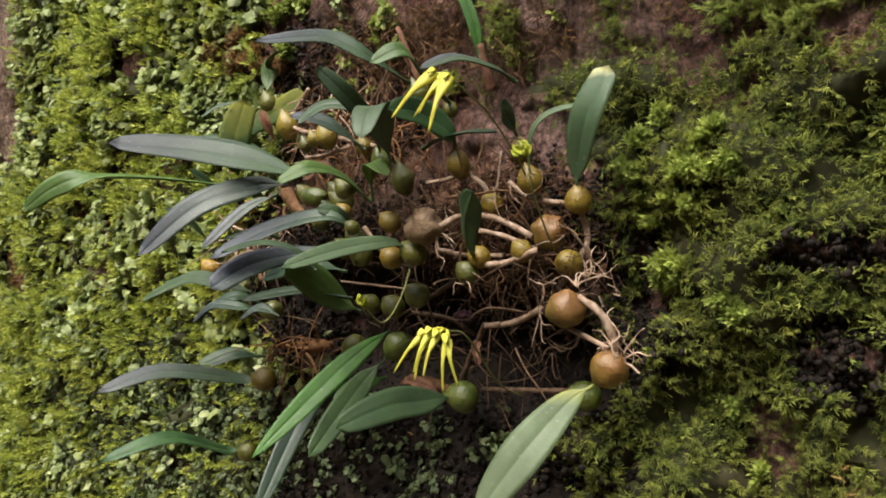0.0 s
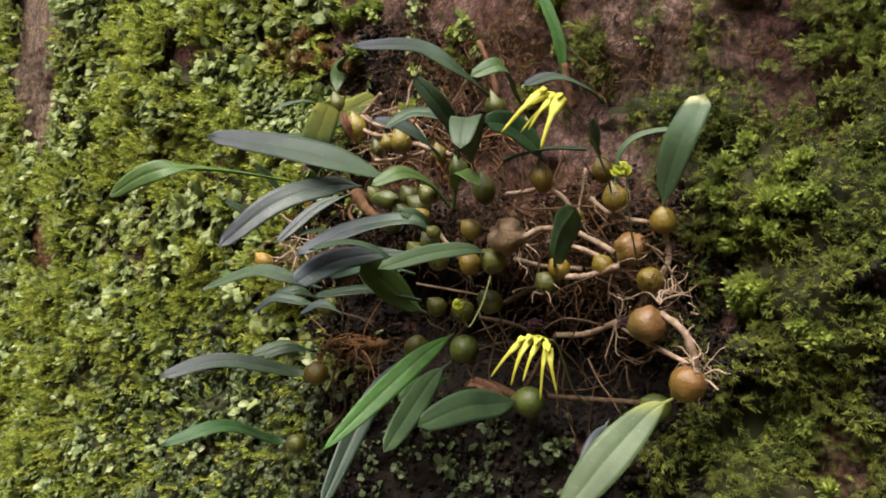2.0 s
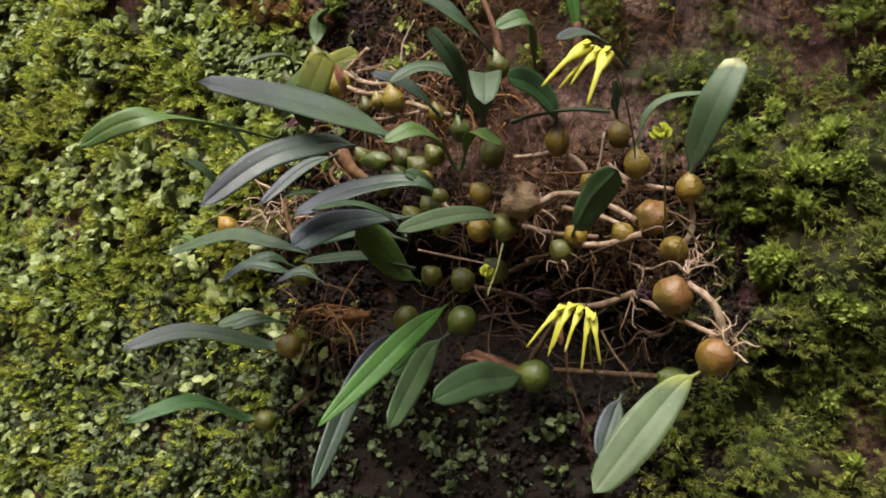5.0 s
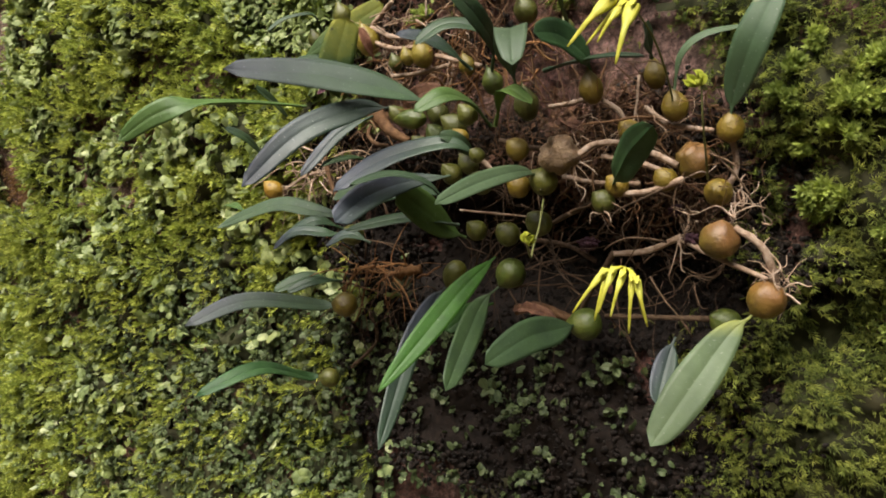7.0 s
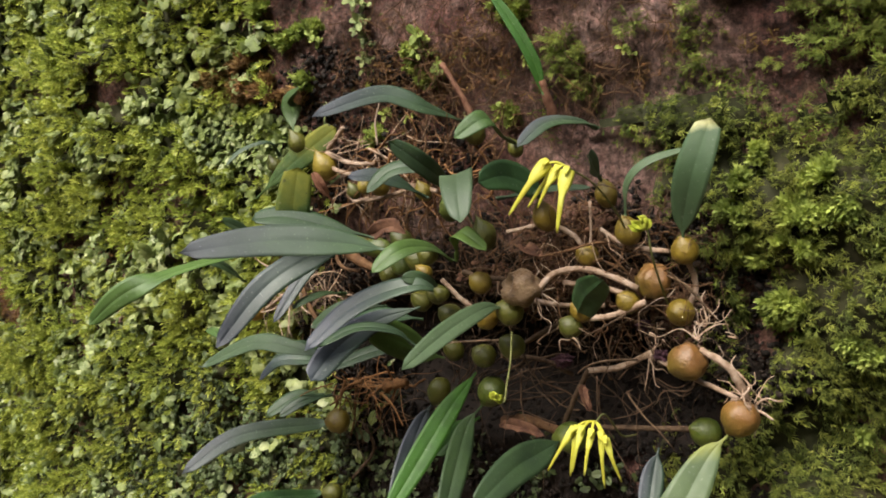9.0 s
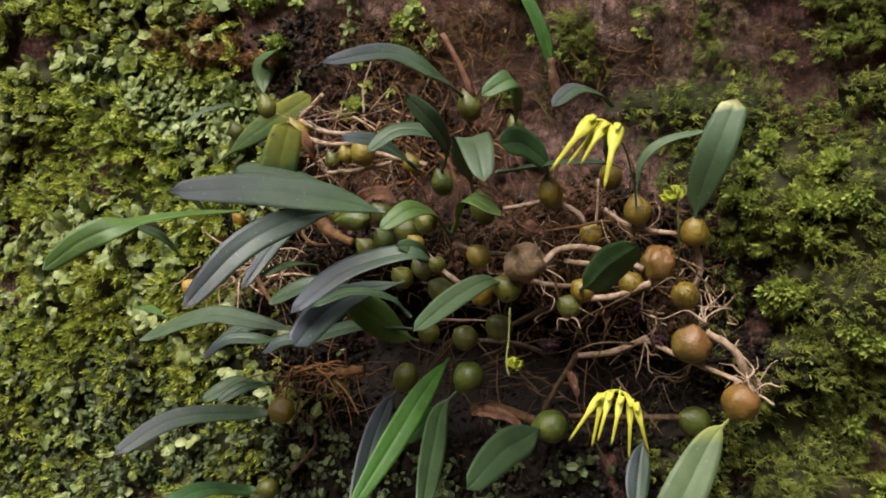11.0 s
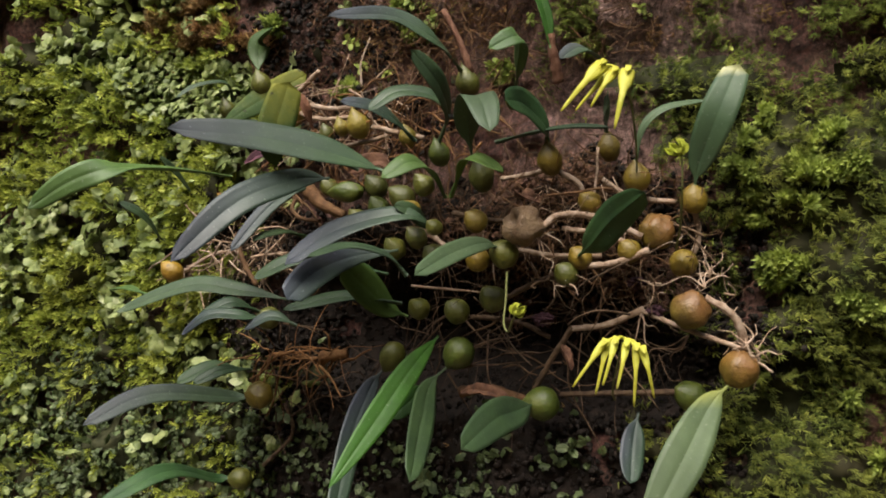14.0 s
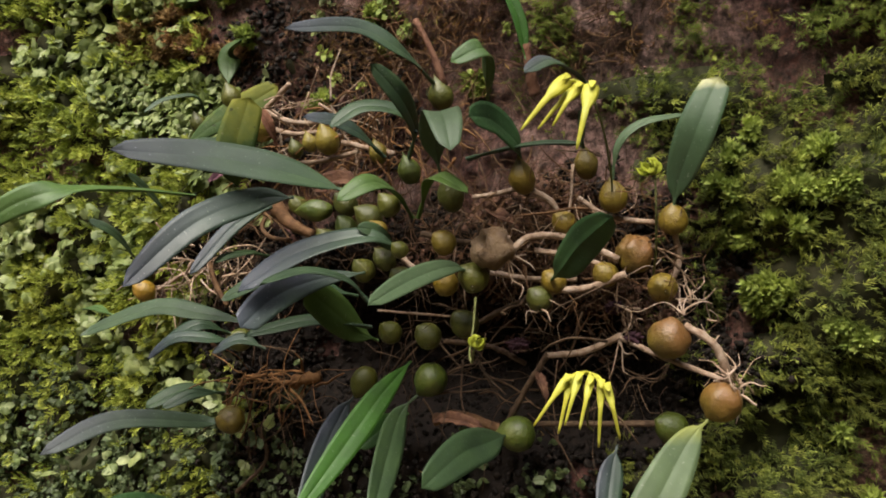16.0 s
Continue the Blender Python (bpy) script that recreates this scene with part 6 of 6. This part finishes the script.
# single roots that curl out of the clump
for plant, start, ends, mat in (
        (right_orchid, (-0.217, 0.318, 1.394), ((-0.208, 0.335, 1.403), (-0.216, 0.330, 1.403), (-0.212, 0.333, 1.408), (-0.245, 0.320, 1.398), (-0.209, 0.332, 1.397)), ROOT),
        (right_orchid, (-0.216, 0.325, 1.398), ((-0.224, 0.335, 1.414), (-0.219, 0.336, 1.411), (-0.227, 0.335, 1.398)), ROOT),
        (right_orchid, (-0.201, 0.318, 1.371), ((-0.206, 0.328, 1.385), (-0.196, 0.325, 1.366), (-0.199, 0.328, 1.378), (-0.206, 0.315, 1.369), (-0.198, 0.320, 1.361), (-0.213, 0.322, 1.376)), ROOT),
        (right_orchid, (-0.228, 0.335, 1.372), ((-0.255, 0.338, 1.361), (-0.247, 0.330, 1.360), (-0.236, 0.336, 1.36)), ROOT_DARK),
        (right_orchid, (-0.247, 0.330, 1.382), ((-0.252, 0.330, 1.366), (-0.244, 0.33, 1.368), (-0.240, 0.332, 1.374)), ROOT),
        (centre_orchid, (-0.283, 0.302, 1.421), ((-0.277, 0.298, 1.402), (-0.281, 0.300, 1.408), (-0.272, 0.304, 1.413)), ROOT),
        (centre_orchid, (-0.276, 0.312, 1.402), ((-0.268, 0.308, 1.392), (-0.279, 0.308, 1.391), (-0.263, 0.312, 1.397)), ROOT),
        (lowleft_orchid, (-0.417, 0.338, 1.357), ((-0.455, 0.330, 1.347), (-0.446, 0.332, 1.355), (-0.440, 0.335, 1.362), (-0.429, 0.330, 1.335), (-0.418, 0.33, 1.372), (-0.437, 0.33, 1.341), (-0.45, 0.328, 1.352), (-0.458, 0.33, 1.357), (-0.435, 0.328, 1.35)), ROOT_RUST)):
    g = random.Random(int(abs(start[0]) * 1e5))
    for end in ends:
        a, e = Vector(start), Vector(end)
        span = (e - a).length
        bend = Vector((g.uniform(-1, 1), g.uniform(-0.5, 0.2), g.uniform(-1, 1))) * span * 0.22
        curl = Vector((g.uniform(-1, 1), g.uniform(-0.5, 0.2), g.uniform(-1, 1))) * span * 0.16
        r = g.choice((0.0003, 0.0004, 0.00055)) * (1.3 if mat is ROOT_DARK else 1.7 if mat is ROOT_RUST else 1.0)
        tube("root", [a, a.lerp(e, 0.35) + bend, a.lerp(e, 0.7) - bend * 0.4 + curl, e], r, r * 0.5, mat, plant, n=16, seg=5, wobble=0.35, seed=g.randint(1, 99))
tube("root_stub", [(-0.424, 0.335, 1.357), (-0.416, 0.336, 1.358), (-0.409, 0.338, 1.359)], 0.0034, 0.0024, ROOT_RUST, lowleft_orchid, "broken rusty rootstock end", n=8, wobble=0.6)

# withered purple-brown sheath with a pale thread at the foot of the twisted leaf
WITHERED = root_material("withered_sheath_purple", (0.035, 0.014, 0.022), (0.065, 0.026, 0.038), (0.11, 0.05, 0.06))
bm = bmesh.new()
blade_into(bm, [(-0.426, 0.283, 1.459), (-0.420, 0.287, 1.4625), (-0.414, 0.291, 1.4635), (-0.408, 0.296, 1.4630)], 0.0065, (0.5, -0.6, 0.6), (0.5, -0.6, 0.6), stalk=0.0, fold=0.7, n=12, rng=random.Random(9))
for vt in bm.verts:
    vt.co += noise.noise_vector(vt.co * 380) * 0.0009
sheath = attach(part("withered_sheath", bm, WITHERED, left_orchid, "withered purple-brown leaf sheath"), left_orchid)
bm = bmesh.new()
tube_into(bm, [(-0.411, 0.290, 1.464), (-0.407, 0.291, 1.4665), (-0.4035, 0.293, 1.4655), (-0.405, 0.294, 1.4625), (-0.410, 0.293, 1.4625)], 0.0004, 0.0003, 14, 5)
part("thread", bm, ROOT, sheath, "pale curled dry thread")

# dark fibrous knots where rhizomes branch
for place, r in (((-0.293, 0.33, 1.379), 0.0042), ((-0.241, 0.33, 1.383), 0.0036), ((-0.25, 0.335, 1.395), 0.0034)):
    bm = bmesh.new()
    bmesh.ops.create_icosphere(bm, subdivisions=4, radius=1.0)
    for vt in bm.verts:
        d = vt.co.normalized()
        k = 0.7 + 0.45 * noise.noise(d * 2.3 + Vector(place) * 90) + 0.5 * abs(noise.noise(d * 6 + Vector(place) * 70)) + 0.22 * noise.noise(d * 15)
        vt.co = Vector(place) + Vector((d.x * 1.25, d.y, d.z * 0.85)) * (k * r)
    attach(part("root_knot", bm, WITHERED, right_orchid, "dark purple-brown knot of matted root"), right_orchid)

# dry twigs lying in the clump
for pts, r in (([(-0.341, 0.292, 1.398), (-0.33, 0.304, 1.3955), (-0.318, 0.316, 1.393)], 0.0006), ([(-0.262, 0.325, 1.456), (-0.2625, 0.323, 1.443), (-0.264, 0.322, 1.434)], 0.0007)):
    bm = bmesh.new()
    tube_into(bm, pts, r, r * 0.8, 8, 5, 0.3)
    tagged(part("dry_twig", bm, ROOT, None), "thin straight dry twig caught among the orchids", "twig", "dry twigs")

# withered scraps
for k, (pts, w, m) in enumerate((([(-0.352, 0.300, 1.452), (-0.362, 0.298, 1.456), (-0.375, 0.296, 1.452)], 0.008, DEAD), ([(-0.335, 0.325, 1.344), (-0.322, 0.322, 1.346), (-0.308, 0.325, 1.341)], 0.006, DEAD),
                                 ([(-0.284, 0.33, 1.368), (-0.28, 0.322, 1.364), (-0.277, 0.322, 1.357)], 0.005, DEAD),
                                 ([(-0.302, 0.325, 1.436), (-0.296, 0.318, 1.437), (-0.288, 0.32, 1.433)], 0.006, DEAD))):
    bm = bmesh.new()
    blade_into(bm, pts, w, (0.5, -0.7, 0.5), (0.9, -0.2, 0.2), stalk=0.0, fold=0.6, n=10, rng=random.Random(k))
    for vt in bm.verts:
        vt.co += noise.noise_vector(vt.co * 420) * 0.0012
    tagged(part("dead_leaf", bm, m, None), "small curled brown dead leaf among the roots", "dead leaf", "withered scraps")
